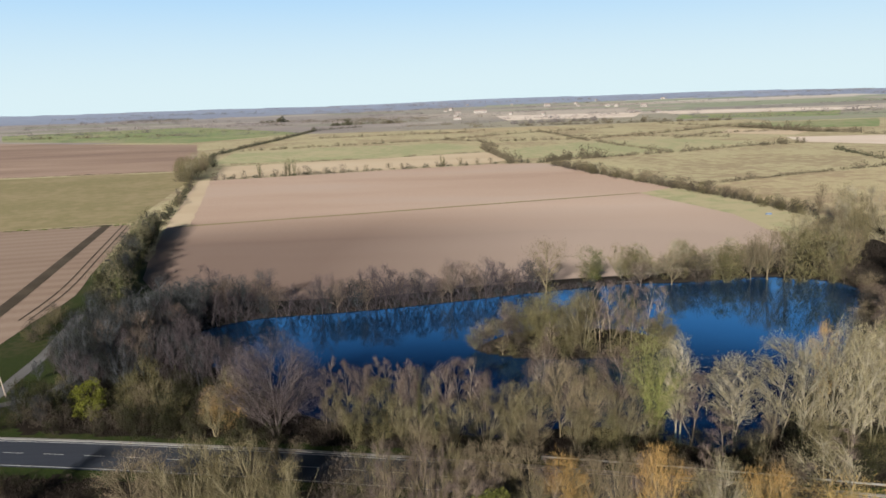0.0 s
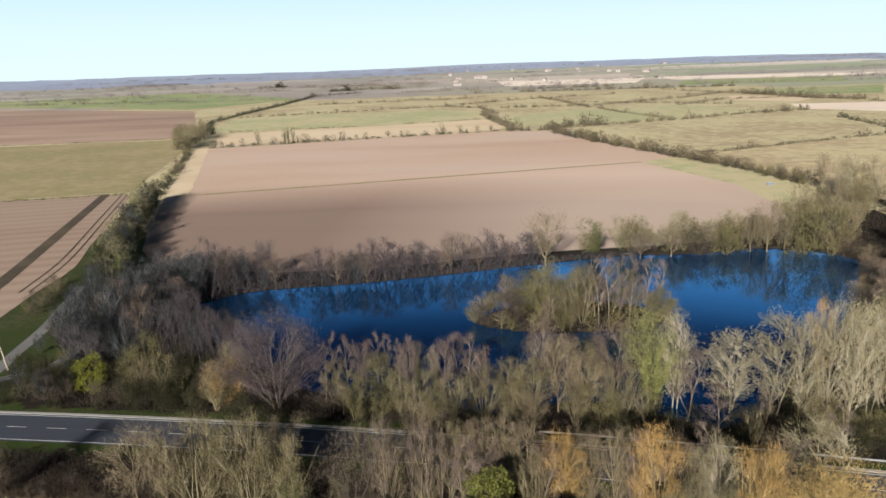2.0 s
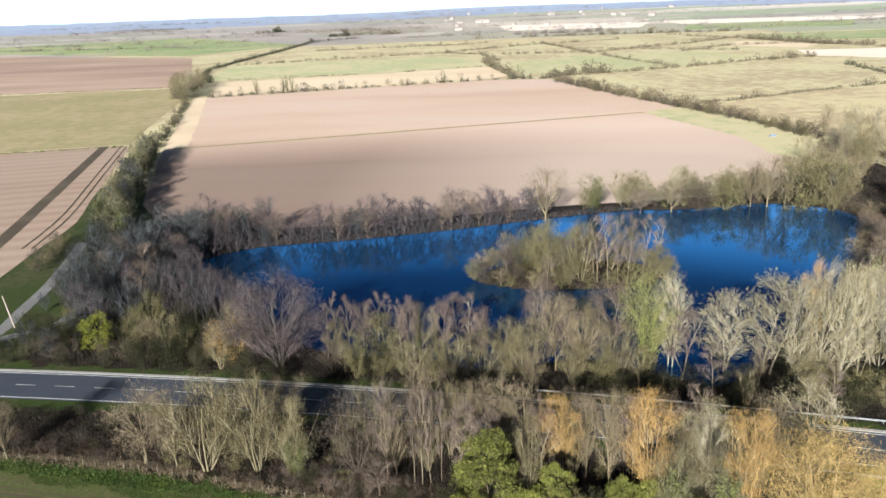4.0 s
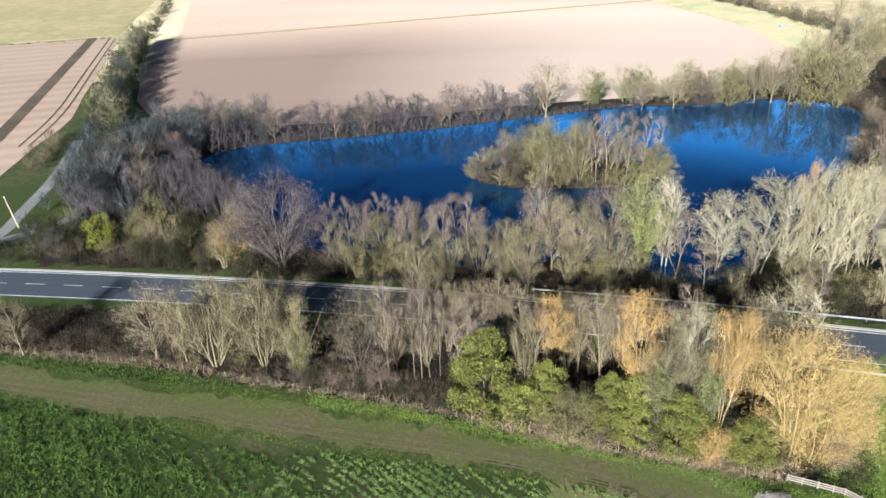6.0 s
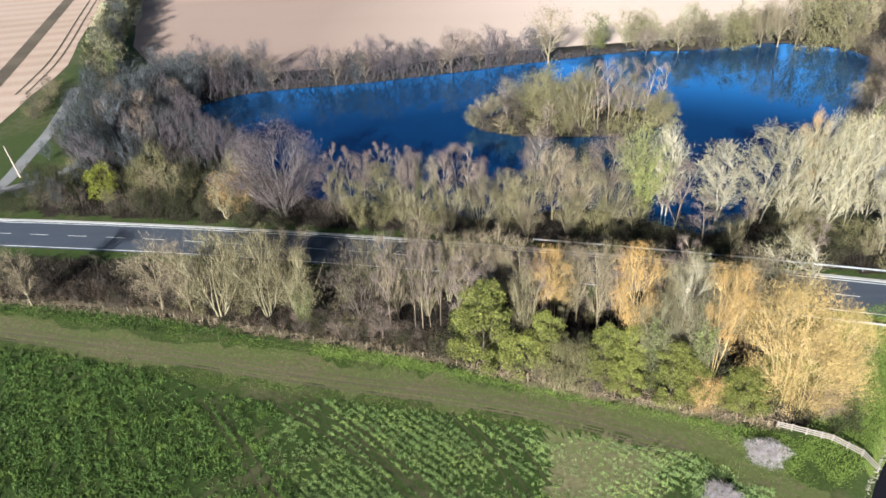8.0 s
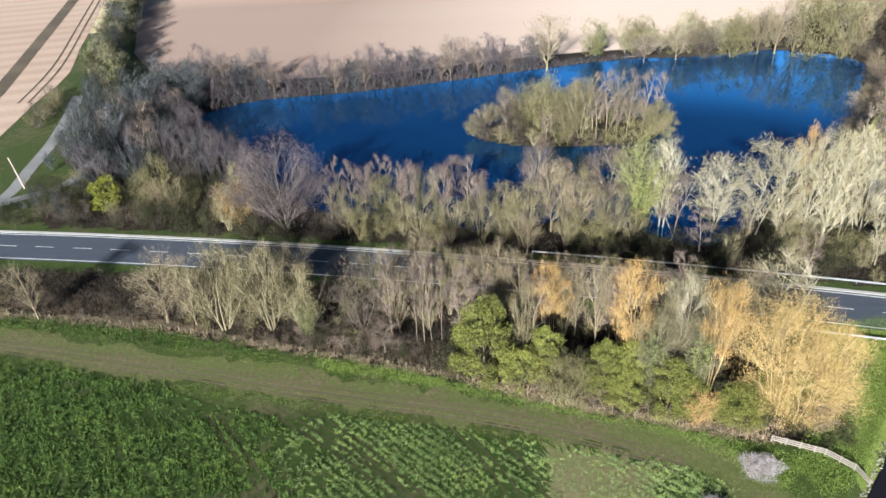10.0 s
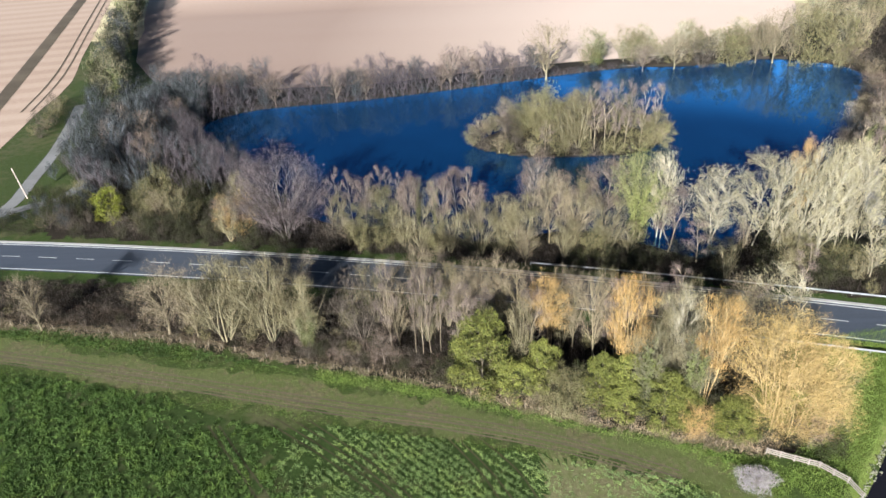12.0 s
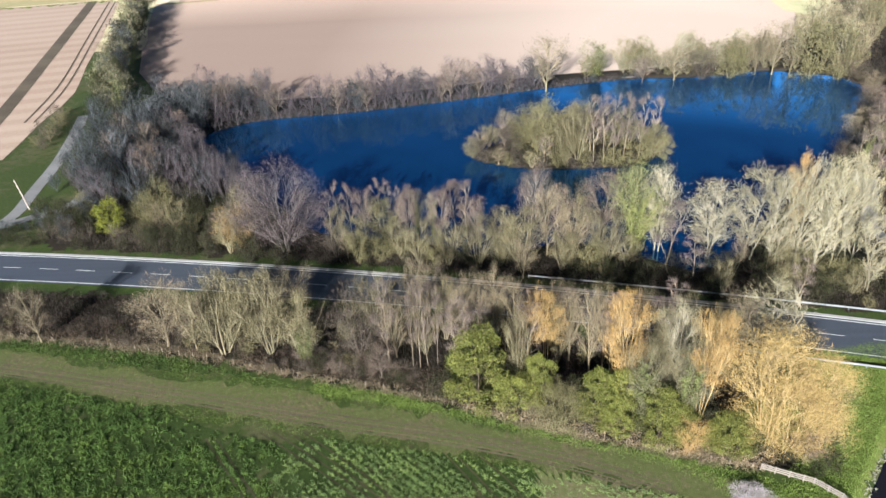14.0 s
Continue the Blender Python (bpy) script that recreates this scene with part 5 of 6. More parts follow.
shore_bushes(ISLAND, ["coppice", "scrubby", "olive", "bare"], 3.0, 6.5, 3.0, 0.6, "bushes of the island", 71)
shore_bushes(LAKE, ["ash", "bare", "pink", "scrubby"], 4.0, 9.0, 2.6, 0.2, "bushes of the lake shore", 74, lambda x, y: x > 96 and 150 < y < 236)
shore_bushes(LAKE, ["bankside", "bankside", "bankside", "ash"], 1.8, 4.0, 2.0, 0.9, "bushes of the lake shore", 72, lambda x, y: y > 0.3 * x + 200 and x < 62)
shore_bushes(LAKE, ["bankside", "bankside", "ash", "pink", "bankside"], 7.5, 14, 3.1, 0.5, "trees of the far bank", 75, lambda x, y: y > 0.3 * x + 200 and x < 30, 0.66)
shore_bushes(LAKE, ["scrubby", "olive", "coppice"], 2.0, 4.5, 3.0, -0.3, "bushes of the lake shore", 73, lambda x, y: x >= 62 and y > 225)


def hedgerow(pts, height, step, seed, material=None, gap=0.1, label="leafless brown field hedge with scattered small trees"):
    r = random.Random(seed)
    cs, ss = [], []
    for (x0, y0), (x1, y1) in zip(pts, pts[1:]):
        n = max(2, int(math.hypot(x1 - x0, y1 - y0) / step))
        for i in range(n):
            if r.random() < gap:
                continue
            k = (i + r.random()) / n
            h = height * r.uniform(0.5, 1.0) * (2.0 if r.random() < 0.16 else 1.0)
            x, y = x0 + (x1 - x0) * k + r.uniform(-1.5, 1.5), y0 + (y1 - y0) * k + r.uniform(-1.5, 1.5)
            cs.append((x, y, rise(x, y)))
            ss.append((max(step * 0.8, h * 0.55), max(step * 0.45, h * 0.5), h))
    clumps("hedgerow", cs, ss, 72 if height < 8 else 160, material or M_HEDGE, label, "hedge", seed)


hedgerow([(-250, 740), (-285, 830), (-309, 920), (-309, 1085), (-303, 1281), (-305, 1623), (-216, 1732)], 7, 5, 31, M_HEDGEDARK, 0.03)
hedgerow([(-300, 985), (-133, 1049), (-14, 1092), (64, 1170)], 5, 6, 32)
hedgerow([(-238, 1262), (-16, 1295), (60, 1330)], 5, 7, 33)
hedgerow([(38, 902), (46, 800), (60, 690)], 8, 5, 34)
hedgerow([(92, 655), (116, 568), (146, 476), (169, 404), (177, 350)], 6.5, 4, 50, None, 0.12)
hedgerow([(-216, 616), (-150, 633), (-53, 662), (41, 686), (88, 678)], 4.0, 5, 51, M_HEDGEDARK, 0.45)
hedgerow([(-164, 386), (-190, 480), (-226, 608)], 3.0, 4, 52, M_HEDGEDARK, 0.25)
hedgerow([(-232, 606), (-250, 660), (-262, 735)], 9, 5, 53, None, 0.1, "tall leafless trees at the corner of the field")
hedgerow([(-245, 770), (-64, 795), (38, 832)], 2.5, 9, 35, None, 0.5)
hedgerow([(63, 1012), (127, 1016), (203, 1000)], 7, 6, 36)
hedgerow([(100, 690), (149, 712), (225, 740), (305, 783), (382, 816)], 6, 5, 37)
hedgerow([(152, 480), (194, 496), (267, 531), (345, 562)], 4, 5, 38)
hedgerow([(340, 790), (360, 800), (397, 812)], 11, 6, 39)
hedgerow([(384, 720), (366, 608)], 6, 5, 40, M_HEDGEDARK)
hedgerow([(206, 1012), (346, 1109), (486, 1249)], 6, 7, 41)
hedgerow([(403, 1399), (466, 1197), (540, 890)], 6, 7, 42)
hedgerow([(126, 1610), (255, 1629), (358, 1639)], 14, 9, 43, M_HAZY_WOODS)
hedgerow([(470, 1180), (490, 1090), (500, 1000), (545, 960)], 12, 6, 44, M_HEDGE, 0.05)
hedgerow([(-1063, 1682), (-754, 1596), (-554, 1565)], 7, 12, 45)
hedgerow([(89, 680), (120, 720), (149, 712)], 10, 5, 46)
hedgerow([(-620, 2350), (-545, 2420)], 14, 12, 54, M_HEDGEDARK, 0.0, "dark distant conifer block")
hedgerow([(-322, 1880), (-268, 1890)], 13, 9, 55, M_HEDGEDARK, 0.0, "dark distant conifer block")
hedgerow([(63, 1175), (160, 1240), (290, 1290)], 5, 7, 56)
hedgerow([(185, 960), (172, 1104), (150, 1260)], 5, 7, 57)
hedgerow([(300, 960), (385, 1040), (520, 1045)], 6, 7, 58)
hedgerow([(-14, 1092), (40, 1030), (55, 905)], 5, 6, 59)
hedgerow([(230, 745), (205, 850), (190, 955)], 5, 6, 60)
hedgerow([(140, 1500), (330, 1480), (560, 1440)], 8, 10, 64)
hedgerow([(172, 1104), (245, 1045), (369, 945)], 5, 8, 47)
hedgerow([(-182, 392), (-251, 380), (-420, 343)], 0.8, 3, 48, M_TUFT, 0.1, "low green field margin")
hedgerow([(-272, 716), (-453, 702), (-900, 660)], 0.8, 5, 49, M_HEDGEDARK, 0.2, "thin dark field margin")


def far_woods():
    """Woods and hedges of the far plain."""
    r = random.Random(51)
    for k in range(90):
        y = 1500 + 3000 * (k / 90) ** 1.05
        x = r.uniform(-0.68, 0.68) * y
        if math.hypot(x, y) > 4700:
            continue
        n, spread = r.randint(10, 36), r.uniform(60, 420)
        h = r.uniform(8, 16)
        cs, ss = [], []
        tilt = r.uniform(-0.2, 0.2)
        for _ in range(n):
            u = r.uniform(-spread, spread)
            cx, cy = x + u, y + u * tilt + r.uniform(-12, 12)
            if math.hypot(cx, cy) < 4750:
                cs.append((cx, cy, rise(cx, cy)))
                ss.append((r.uniform(14, 30), 10, h * r.uniform(0.6, 1.1)))
        if cs:
            clumps("far_wood", cs, ss, 32, M_HAZY_WOODS if r.random() < 0.8 else M_HEDGE, "distant leafless woodland on the plain, greyed with painted haze", "woodland", 60 + k)


far_woods()


def far_house(x, y, w, d, h, turn):
    thing = tagged(new("farm_building"), "small distant building with pale walls and a pitched roof", "building", "distant buildings")
    thing.matrix_basis = Matrix.LocRotScale((x, y, rise(x, y)), Euler((0, 0, turn)), None)
    part("wall", box(bmesh.new(), (0, 0, h / 2), (w, d, h), 0, 0.05), M_WALL, thing)
    bm = bmesh.new()
    o = 0.4
    v = [bm.verts.new(c) for c in ((-w / 2 - o, -d / 2 - o, h), (w / 2 + o, -d / 2 - o, h), (w / 2 + o, d / 2 + o, h), (-w / 2 - o, d / 2 + o, h), (-w / 2 - o, 0, h + d * 0.42), (w / 2 + o, 0, h + d * 0.42))]
    for f in ((0, 1, 5, 4), (2, 3, 4, 5), (0, 4, 3), (1, 2, 5), (0, 3, 2, 1)):
        bm.faces.new([v[i] for i in f])
    part("roof", bm, M_ROOF, thing)
    for i in range(3):
        part("window", box(bmesh.new(), ((i - 1) * w * 0.3, -d / 2 - 0.03, h * 0.55), (w * 0.12, 0.1, h * 0.3)), M_GLASS, thing)


town = random.Random(77)
for i in range(18):
    y = town.uniform(2000, 3900)
    far_house(town.uniform(-0.02, 0.30) * y, y, town.uniform(9, 22), town.uniform(8, 12), town.uniform(4, 7), town.uniform(-0.5, 0.5))
for i in range(3):
    y = town.uniform(2500, 3600)
    far_house(town.uniform(0.0, 0.45) * y, y, town.uniform(20, 50), 14, 7, town.uniform(-0.5, 0.5))


# ---- brush, reeds, crop ----
def field_of(name, n, outline, keep, hmin, hmax, width, per, spread, material, label, category, seed, flop=0.5, make=blades):
    """Many small stems or leaves on the ground inside an outline, in one mesh."""
    rng = np.random.default_rng(seed)
    xs, ys = [p[0] for p in outline], [p[1] for p in outline]
    x, y = rng.uniform(min(xs), max(xs), n), rng.uniform(min(ys), max(ys), n)
    ok = inside(x, y, outline)
    if keep is not None:
        ok &= keep(x, y, rng)
    x, y = x[ok], y[ok]
    p = np.repeat(np.stack([x, y, np.full_like(x, 0.02)], -1), per, 0)
    p[:, :2] += rng.normal(size=(len(p), 2)) * spread
    d = unit(rng.normal(size=p.shape) * flop + np.array([0, 0, 1.0]))
    d[:, 2] = np.abs(d[:, 2])
    tall = np.repeat(rng.uniform(hmin, hmax, len(x)), per) * rng.uniform(0.6, 1.1, len(p))
    v, t = make(p, d, tall, width * rng.uniform(0.6, 1.4, len(p)), rng)
    me = tri_mesh(name, v, t)
    me.materials.append(material)
    return tagged(new(name, me), label, category, kind="stuff")


def dry(x, y, rng):
    return ~inside(x, y, LAKE) & (edge_distance(x, y, LAKE) > 1.0)


# This brush carries painted shade beneath the trees and along the bank.
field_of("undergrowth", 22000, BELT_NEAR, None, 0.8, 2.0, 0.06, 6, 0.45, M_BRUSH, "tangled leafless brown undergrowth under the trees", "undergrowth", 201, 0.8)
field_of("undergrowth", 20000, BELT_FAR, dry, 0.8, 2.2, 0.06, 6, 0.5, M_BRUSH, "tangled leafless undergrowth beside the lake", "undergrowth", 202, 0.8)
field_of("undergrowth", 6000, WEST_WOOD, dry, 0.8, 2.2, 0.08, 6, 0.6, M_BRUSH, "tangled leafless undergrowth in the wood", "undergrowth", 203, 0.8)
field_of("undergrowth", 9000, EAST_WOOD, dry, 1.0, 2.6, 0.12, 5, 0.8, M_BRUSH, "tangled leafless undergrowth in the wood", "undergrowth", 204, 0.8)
M_BRAMBLE = leafy("bramble_stems", (0.0165, 0.0115, 0.0082), (0.0555, 0.0396, 0.0272))
M_DEADWEED = leafy("dead_weeds", (0.0675, 0.0494, 0.0325), (0.1958, 0.1482, 0.0950))
BRAMBLES = [(x, fence_y(x) + (1.0 if x < 0 else -0.2)) for x in range(-125, 46, 6)] + [(x, fence_y(x) + (7.5 if x < 0 else 4.5)) for x in range(45, -126, -6)]
field_of("brambles", 55000, BRAMBLES, lambda x, y, g: (x < 2 + 3 * np.sin(y)) & (g.random(len(x)) < 0.65 + 0.5 * np.sin(0.5 * x) * np.sin(0.9 * y + 0.2 * x)), 0.4, 1.3, 0.05, 7, 0.35, M_BRAMBLE, "low red-brown bramble and dead weeds before the trees", "brambles", 214, 0.9)
field_of("dead_weeds", 70000, BRAMBLES, lambda x, y, g: (x >= 2 + 3 * np.sin(y)) & (g.random(len(x)) < 0.65 + 0.5 * np.sin(0.5 * x) * np.sin(0.9 * y + 0.2 * x)), 0.4, 1.3, 0.05, 7, 0.35, M_DEADWEED, "low tan dead weeds before the trees", "dead weeds", 216, 0.9)
SHORE = [(-82, 199), (-68, 208.3), (-55, 212.2), (-34, 215.2), (-5, 222.2), (28, 231.8), (58, 238.8), (78, 238.3), (103, 242.8), (116, 240.4), (117, 244), (103, 246), (78, 242), (58, 242.5), (28, 235), (-5, 226), (-34, 219), (-55, 216), (-68, 212), (-86, 202)]
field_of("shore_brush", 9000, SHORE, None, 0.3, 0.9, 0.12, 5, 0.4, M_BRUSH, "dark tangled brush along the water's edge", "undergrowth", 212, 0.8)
STRIP = [(x, y + 2.6) for x, y in FENCE] + [(x, y - 1.1) for x, y in FENCE[::-1]]


def ragged(x, y, rng):
    mid = np.interp(x, [p[0] for p in FENCE], [p[1] for p in FENCE])
    reach = 0.9 + 0.5 * np.sin(x * 0.8) + 0.4 * np.sin(x * 2.1 + 1) + 0.3 * np.sin(x * 0.23)
    return rng.random(len(x)) < np.exp(-np.abs(y - mid - 0.3) / reach)



field_of("dry_grass", 70000, STRIP, ragged, 0.35, 1.0, 0.06, 5, 0.25, M_REED, "pale dry grass stems along the fence", "dry grass", 206, 0.5)

CROP = [(-130, 44), (46, 44), (40, 56), (30, 63.5), (14.7, 67.5), (4, 70), (-3, 72.0), (-12, 73), (-19.4, 75.2), (-26, 74.0), (-34, 76), (-40, 78), (-48, 82.2), (-60, 85), (-80.5, 89.4), (-130, 98)]
CROP_EDGE = [(-130, 110), (-85, 101.2), (-51, 95.0), (-30, 88), (-42, 90), (-52, 91.4), (-80, 97.6), (-130, 106.5)]


TRAMS = [[(-30.5, 76.4), (-18.3, 67.4), (-7.7, 58), (0, 50)], [(-28.6, 76.6), (-16.6, 67.6), (-6.2, 58.4), (1.5, 50)], [(-23.8, 76.3), (-12.8, 67.3), (-4.0, 58), (3, 50)],
         [(-26.2, 76.5), (-14.9, 67.5), (-5.2, 58), (2, 50)], [(-37, 75.4), (-31.8, 68.7), (-26.3, 61.8), (-21, 54)], [(-38.6, 75.4), (-33.4, 68.7), (-28, 61.8), (-23, 54)],
         [(-4.6, 74.7), (1.7, 66.1), (5.1, 59.5), (7, 54)], [(-2.8, 74), (3.3, 66), (6.8, 59.5), (9, 54)], [(2.0, 72), (7.0, 66), (9.6, 60.5), (11, 55)]]


def rows(x, y, rng):
    """Plants thin out on worn patches and where wheels have run."""
    patch = np.sin(x * 0.11 + 1.3) * np.sin(y * 0.17 + 0.4 + x * 0.03) + 0.5 * np.sin(x * 0.31 + y * 0.23) + 0.4 * np.sin(x * 0.9 - y * 0.7)
    wx = x + rng.normal(size=len(x)) * 1.4
    worn = (patch > 1.15) | ((wx > 10 + 1.5 * np.sin(y * 0.9)) & (wx < 19 + 1.5 * np.sin(y * 0.7 + 2)) & (y < 71)) | (np.hypot((x - 3) / 6, (y - 59) / 2.2) < 1) | (np.hypot((x + 42) / 7, (y - 76) / 3) < 1) | (np.hypot((x + 31) / 5, (y - 57) / 5) < 1)
    wheel = np.zeros(len(x), bool)
    for line in TRAMS:
        for (x0, y0), (x1, y1) in zip(line, line[1:]):
            dx, dy = x1 - x0, y1 - y0
            k = np.clip(((x - x0) * dx + (y - y0) * dy) / (dx * dx + dy * dy), 0, 1)
            wheel |= np.hypot(x - x0 - k * dx, y - y0 - k * dy) < 0.42
    clump = np.sin(2.1 * x + 1.3 * y) + np.sin(2.6 * y - 1.4 * x + 1) + np.sin(3.3 * x - 0.7 * y + 2) + np.sin(0.5 * x + 0.9 * y) * 0.7
    line = np.sin(2 * math.pi * (0.70 * x + 0.71 * y + 0.25 * np.sin(0.6 * x)) / 1.05)
    gap = np.where((x > -22) & (y < 74), line < -0.1, clump < -0.35)
    wheel |= gap & (rng.random(len(x)) < 0.95)
    keep = ~wheel & (~worn | (rng.random(len(x)) < 0.22))
    return keep & (edge_distance(x, y, CROP) > 2.2 * rng.random(len(x)) ** 2)


# Strips that paint the shadow between plants where wheels have run.
for line in TRAMS:
    ribbon("wheel_rut", smooth_line(line, 5), 0.26, 0.036, M_RUTSHADE, "wheel gap through the green crop, its shade painted dark", "rut")
def frayed(outline, centre, step=0.4, fray=0.14, seed=0):
    """The outline with ragged tongues in and out of its middle."""
    r, (cx, cy), out = random.Random(seed), centre, []
    for (x0, y0), (x1, y1) in zip(outline, outline[1:] + outline[:1]):
        n = max(1, int(math.hypot(x1 - x0, y1 - y0) / step))
        for i in range(n):
            k = 1 + r.uniform(-fray, fray)
            out.append((cx + k * (x0 + (x1 - x0) * i / n - cx), cy + k * (y0 + (y1 - y0) * i / n - cy)))
    return out


flat("trodden_grass", frayed([(11, 68.5), (20, 66.5), (27, 63.5), (23, 58), (20.5, 51), (19, 44), (12.5, 44), (11, 52), (9.5, 58), (10.5, 63)], (15.5, 57), 0.4, 0.16, 9), 0.045, M_TRODDEN, "pale trodden grass and weeds at the field's corner", "grass")
flat("crop_ground", CROP, 0.03, M_CROPSOIL, "dark earth and low weeds under the green crop", "field")
field_of("green_crop", 130000, CROP, lambda x, y, g: rows(x, y, g) & (x + 3 * np.sin(0.3 * y) < -24), 0.30, 0.85, 0.12, 8, 0.16, M_CROP, "dark green leafy crop growing in rough clumps", "crop", 207, 1.0)
field_of("green_crop", 130000, CROP, lambda x, y, g: rows(x, y, g) & (x + 3 * np.sin(0.3 * y) >= -24) & (x + 3 * np.sin(0.3 * y) < 10), 0.30, 0.70, 0.085, 11, 0.13, M_CROPMID, "green leafy crop growing in curving rows", "crop", 215, 1.0)
field_of("green_crop", 130000, CROP, lambda x, y, g: rows(x, y, g) & (x + 3 * np.sin(0.3 * y) >= 10), 0.25, 0.55, 0.08, 11, 0.17, M_CROPPALE, "pale green leafy crop growing in rows", "crop", 213, 1.0)
field_of("green_crop", 9000, CROP_EDGE, None, 0.25, 0.55, 0.15, 8, 0.14, M_CROP, "green leafy crop along the fence", "crop", 208, 1.0)
BANK = [(50, 73), (58, 92), (80, 96), (60, 73), (51, 62), (45, 58), (43, 64)]
field_of("bank_grass", 26000, BANK, None, 0.2, 0.5, 0.06, 6, 0.4, M_TUFT, "bright green grass tufts on the river bank", "grass", 209, 0.7)
MARGIN = [(x, y - 0.6) for x, y in FENCE[3:]] + [(45, 64), (40, 60)] + [(29.6, 69.0), (14.7, 73.6), (-3, 79.6), (-24, 85)]
field_of("margin_grass", 26000, MARGIN, None, 0.15, 0.45, 0.06, 7, 0.4, M_TUFT, "rough green grass beside the fence", "grass", 210, 0.7)


def track_edge(x, y, rng):
    mid = np.interp(x, [-130, -80.5, -48.4, -19.4, -3, 14.7, 29.6], [103, 93.6, 86.6, 79.6, 76.0, 71.5, 66])
    return rng.random(len(x)) < np.clip((np.abs(y - mid) - 1.2) / 3.2, 0.12, 1) * (0.4 + 0.6 * (np.sin(x * 0.4 + y) * np.sin(x * 0.17 - 0.6 * y) > -0.1))


TRACKSIDE = [(-130, 109), (-80.5, 99.4), (-48.4, 92.4), (-19.4, 85), (-3, 81), (14.7, 75.0), (29.6, 70), (40, 66), (44, 58), (30, 60), (14.7, 66.5), (-3, 71), (-19.4, 74.5), (-48.4, 81), (-80.5, 88), (-130, 97)]
field_of("track_grass", 70000, TRACKSIDE, track_edge, 0.12, 0.35, 0.07, 6, 0.4, M_TUFT, "short rough grass along the farm track", "grass", 211, 0.9)


# ---- small things by the fence and the lane ----
def rail_fence():
    thing = tagged(new("rail_fence"), "pale weathered wooden post and rail fence with boarded bays", "fence")
    line = [Vector((41.5, 68.0, 0)), Vector((46.4, 65.9, 0)), Vector((47.6, 65.4, 0)), Vector((50.2, 62.8, 0)), Vector((50.9, 60.3, 0))]
    thing.location = line[0]
    for a, c in zip(line, line[1:]):
        n = max(1, int(round((c - a).length / 1.8)))
        for z in (0.35, 0.7, 1.05):
            part("rail", beam(bmesh.new(), a - line[0] + Vector((0, 0, z)), c - line[0] + Vector((0, 0, z)), 0.06, 0.17), M_WOODRAIL, thing)
        for i in range(n + (c == line[-1])):
            p = a + (c - a) * (i / n) - line[0]
            part("post", box(bmesh.new(), p + Vector((0, 0, 0.6)), (0.15, 0.15, 1.3), 0.3, 0.015), M_WOODRAIL, thing)


rail_fence()


def fence_posts():
    r = random.Random(5)
    pts = smooth_line([(x, y + 0.2) for x, y in FENCE], 8)
    thing = tagged(new("wire_fence"), "low fence of thin pale stakes and wires", "fence")
    me = None
    run = 0.0
    wire = bmesh.new()
    last = None
    for (x0, y0), (x1, y1) in zip(pts, pts[1:]):
        L = math.hypot(x1 - x0, y1 - y0)
        while run < L:
            k = run / L
            p = (x0 + (x1 - x0) * k, y0 + (y1 - y0) * k)
            if me is None:
                ob = part("stake", box(bmesh.new(), (0, 0, 0.45), (0.08, 0.08, 1.1), 0, 0.01), M_STAKE, thing)
                me = ob.data
            else:
                ob = part("stake", me, M_STAKE, thing)
            ob.location = (*p, 0)
            ob.rotation_euler = (r.uniform(-0.08, 0.08), r.uniform(-0.08, 0.08), r.random())
            if last:
                for z in (0.5, 1.0):
                    beam(wire, (*last, z), (*p, z), 0.006, 0.006)
            last = p
            run += r.uniform(2.2, 3.4)
        run -= L
    part("wire", wire, M_WIRE, thing)


fence_posts()


def utility_pole(x, y):
    thing = tagged(new("utility_pole"), "plain pale wooden pole leaning beside the gravel lane", "pole")
    thing.matrix_basis = Matrix.LocRotScale((x, y, -0.1), Euler((0.05, -0.09, 0.3)), None)
    bm = bmesh.new()
    bmesh.ops.create_cone(bm, cap_ends=True, segments=10, radius1=0.17, radius2=0.11, depth=8.6, matrix=Matrix.Translation((0, 0, 4.3)))
    part("pole", bm, M_POLE, thing)


utility_pole(-106.0, 152.2)


def bramble(x, y, w, h, seed):
    """A low dome of grey-mauve twigs."""
    rng = np.random.default_rng(seed)
    n = 3800
    d = unit(rng.normal(size=(n, 3)))
    d[:, 2] = np.abs(d[:, 2])
    turn = np.arctan2(d[:, 1], d[:, 0])
    bulge = 0.86 + 0.10 * np.sin(3 * turn + seed) + 0.08 * np.sin(5 * turn + 2 * seed) + 0.10 * np.sin(7 * d[:, 2] + 4 * turn)
    p = d * np.array([w / 2, w / 2 * 0.85, h]) * (rng.uniform(0.45, 1.0, n) * bulge)[:, None]
    v, t = blades(p, unit(d * 0.35 + rng.normal(size=(n, 3)) * 0.8 + np.array([0, 0, 0.25])), rng.uniform(0.25, 0.7, n), rng.uniform(0.025, 0.045, n), rng)
    me = tri_mesh("crown", v, t)
    me.materials.append(M_MAUVE)
    thing = tagged(new("blackthorn_bush"), "low dome of dense mauve-grey leafless twigs", "bush")
    thing.location = (x, y, 0)
    part("crown", me, M_MAUVE, thing)
    stems = [chain(rng, np.array([0, 0, -0.1]), unit(np.array([math.cos(a), math.sin(a), 0.9])), h * 1.15, 0.06, 4, 0.12, 0.05) for a in np.arange(0, 6.2, 0.45)]
    sv, st = tubes(stems, 4)
    part("stem", tri_mesh("stem", sv, st), TREE_MATS["pale"][0], thing)


M_MAUVE = bark("mauve_thorn", (0.0952, 0.0812, 0.0812), (0.190, 0.168, 0.165))
bramble(38.4, 63.2, 6.6, 2.0, 1)
bramble(30.6, 56.6, 5.6, 2.0, 2)


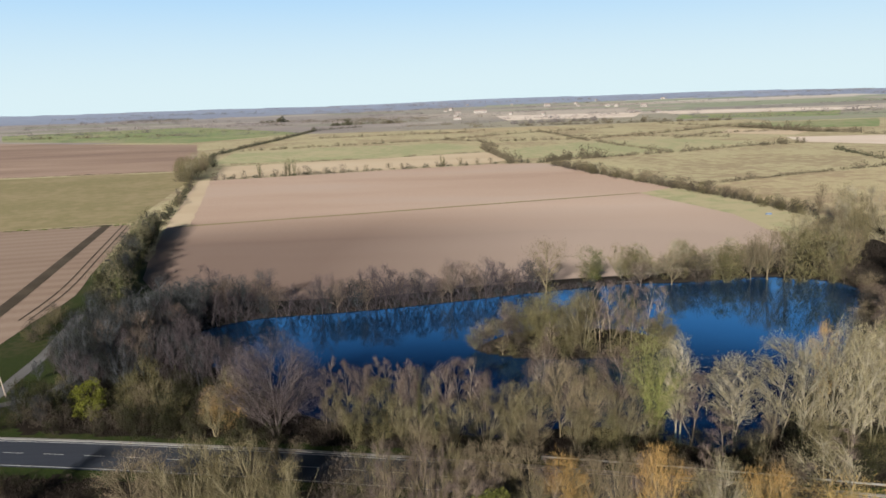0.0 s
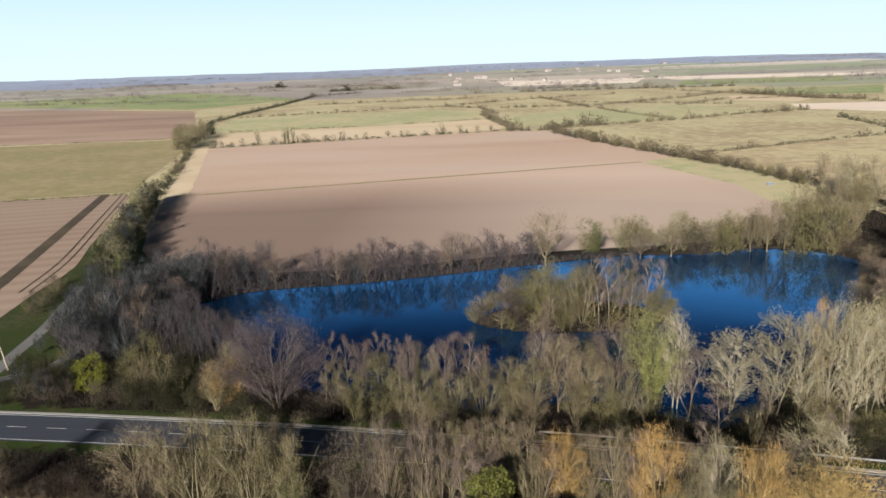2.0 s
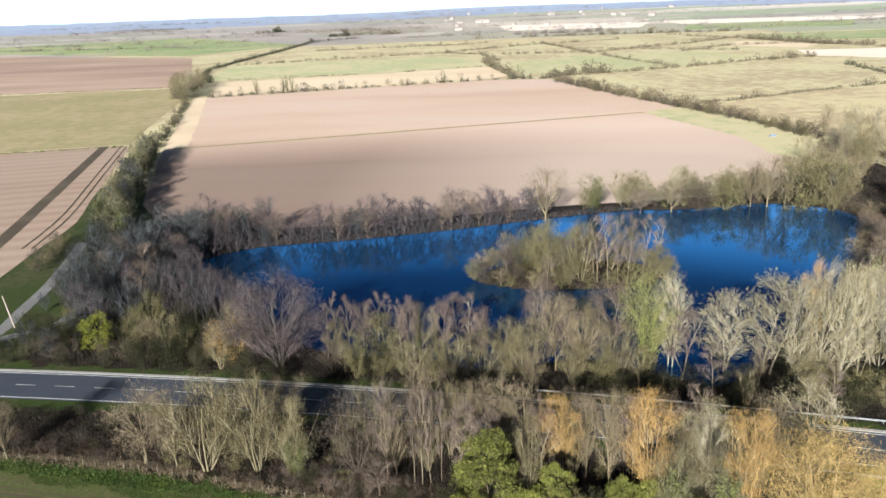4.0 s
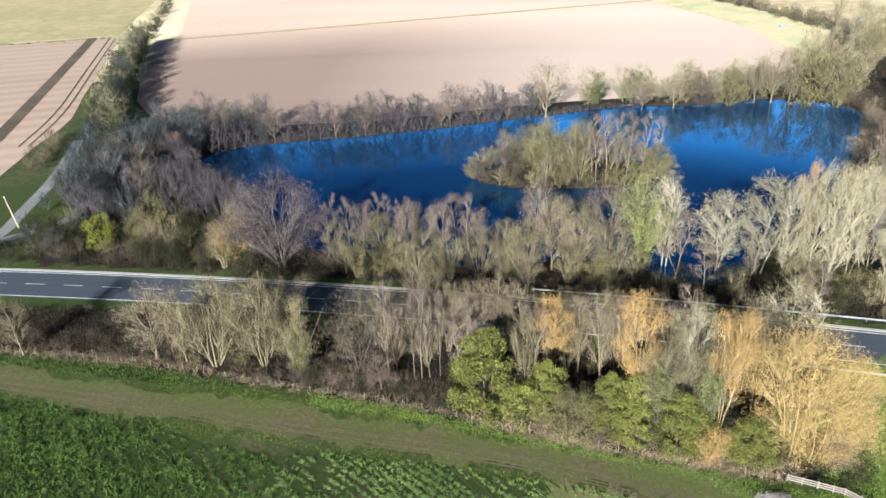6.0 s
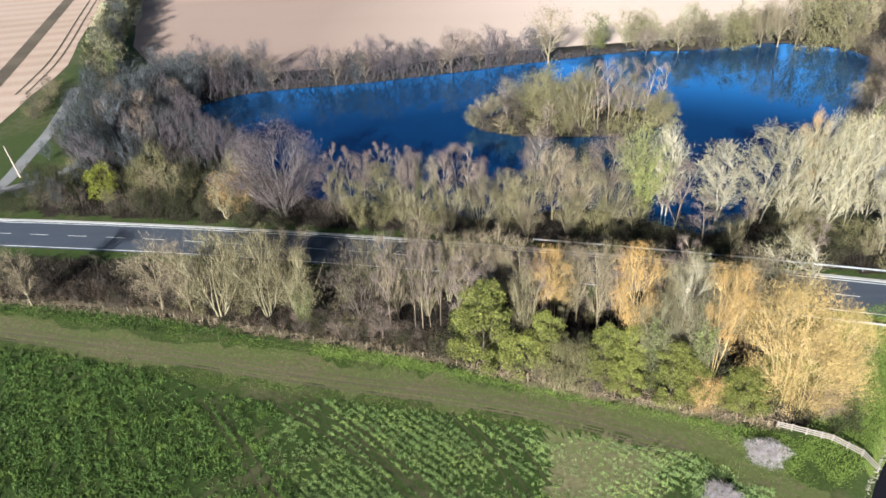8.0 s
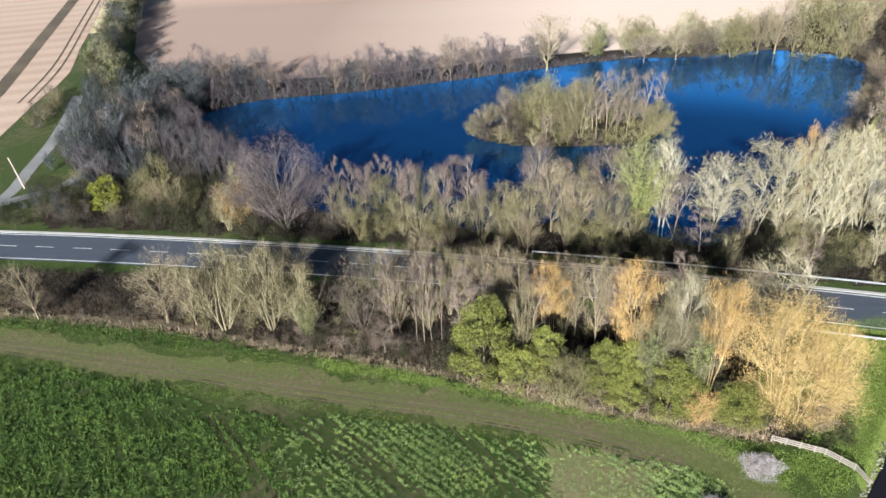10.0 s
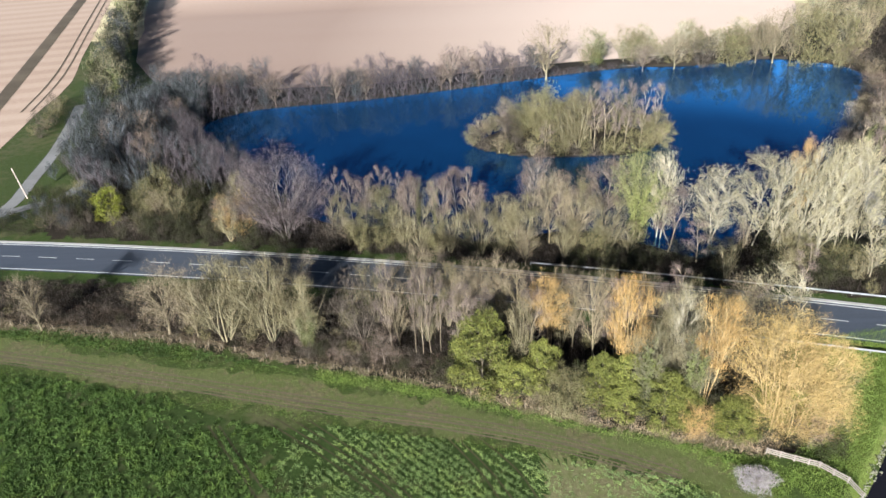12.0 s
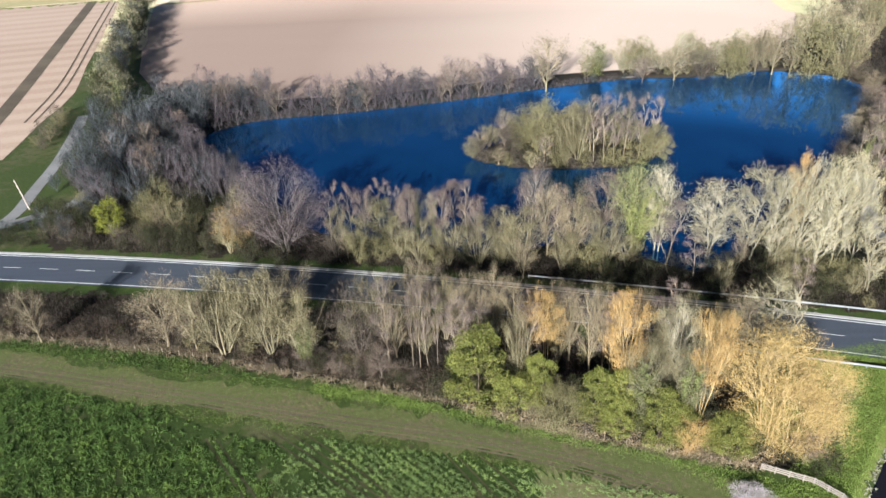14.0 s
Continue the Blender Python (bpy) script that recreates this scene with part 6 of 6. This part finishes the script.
def river_stones():
    """Pale rubble along the water's edge of the river."""
    rng = np.random.default_rng(88)
    line = np.array(RIVER[1:7])
    verts, tris = [], []
    shape = np.array([(1, 0, 0), (-1, 0, 0), (0, 1, 0), (0, -1, 0), (0, 0, 1), (0, 0, -1)], float)
    face = [(0, 2, 4), (2, 1, 4), (1, 3, 4), (3, 0, 4), (2, 0, 5), (1, 2, 5), (3, 1, 5), (0, 3, 5)]
    for a, c in zip(line, line[1:]):
        L = np.hypot(*(c - a))
        n = np.array([a[1] - c[1], c[0] - a[0]]) / L
        for _ in range(int(L * 9)):
            p = a + (c - a) * rng.random() + n * (rng.normal() * 0.28 + 0.15)
            k = len(verts)
            size = rng.uniform(0.08, 0.24) * rng.uniform(0.7, 1.2, 3)
            verts += [(p[0] + q[0], p[1] + q[1], -0.68 + q[2]) for q in shape * size * rng.uniform(0.8, 1.2, (6, 1))]
            tris += [(k + i, k + j, k + m) for i, j, m in face]
    me = tri_mesh("river_stones", np.array(verts), np.array(tris))
    me.materials.append(plain("river_stone", (0.050, 0.050, 0.030), (0.105, 0.100, 0.066), 0.9, 2.0))
    tagged(new("river_stones", me), "pale rubble stones along the river's edge", "stones", kind="stuff")


river_stones()


def jetty():
    thing = tagged(new("jetty"), "small pale plank fishing platform at the water's edge", "jetty")
    thing.location = (58.5, 239.3, -0.75)
    for i in range(8):
        part("plank", box(bmesh.new(), (-1.9 + 0.54 * i, 0, 0.25), (0.5, 1.8, 0.07), 0, 0.01), M_WOODRAIL, thing)
    for sx in (-1.8, 1.8):
        for sy in (-0.7, 0.7):
            part("post", box(bmesh.new(), (sx, sy, -0.3), (0.14, 0.14, 1.0), 0, 0.01), M_WOODRAIL, thing)


jetty()


ribbon("gravel_drive", smooth_line([(99, 156), (95, 147), (91, 139), (88, 131), (92, 118)], 5), 3.2, 0.05, M_LANE, "pale gravel drive under the trees by the lake", "lane")


def shed(x, y):
    thing = tagged(new("shed"), "small brown tile-roofed shed beside the drive", "shed")
    thing.matrix_basis = Matrix.LocRotScale((x, y, 0), Euler((0, 0, 0.5)), None)
    part("wall", box(bmesh.new(), (0, 0, 1.2), (6.0, 4.0, 2.4), 0, 0.04), M_POLE, thing)
    for side in (-1, 1):
        bm = bmesh.new()
        v = [bm.verts.new(c) for c in ((-3.3, side * 2.4, 2.3), (3.3, side * 2.4, 2.3), (3.3, 0, 3.8), (-3.3, 0, 3.8))]
        f = bm.faces.new(v)
        bmesh.ops.solidify(bm, geom=[f], thickness=0.12)
        part("roof_slope", bm, M_ROOF, thing)


shed(93.5, 127.0)


def trough():
    thing = tagged(new("water_trough"), "pale blue metal water trough in the grass corner", "trough")
    thing.location = (160, 359.4, 0.05)
    bm = box(bmesh.new(), (0, 0, 0.4), (3.2, 1.3, 0.8), 0.1, 0.08)
    top = max(bm.faces, key=lambda f: f.calc_center_median().z)
    bmesh.ops.inset_region(bm, faces=[top], thickness=0.12)
    bmesh.ops.translate(bm, verts=top.verts, vec=(0, 0, -0.4))
    part("tank", bm, plain("blue_tank", (0.056, 0.084, 0.129), (0.0896, 0.123, 0.174), 0.6, 1.0), thing)


trough()
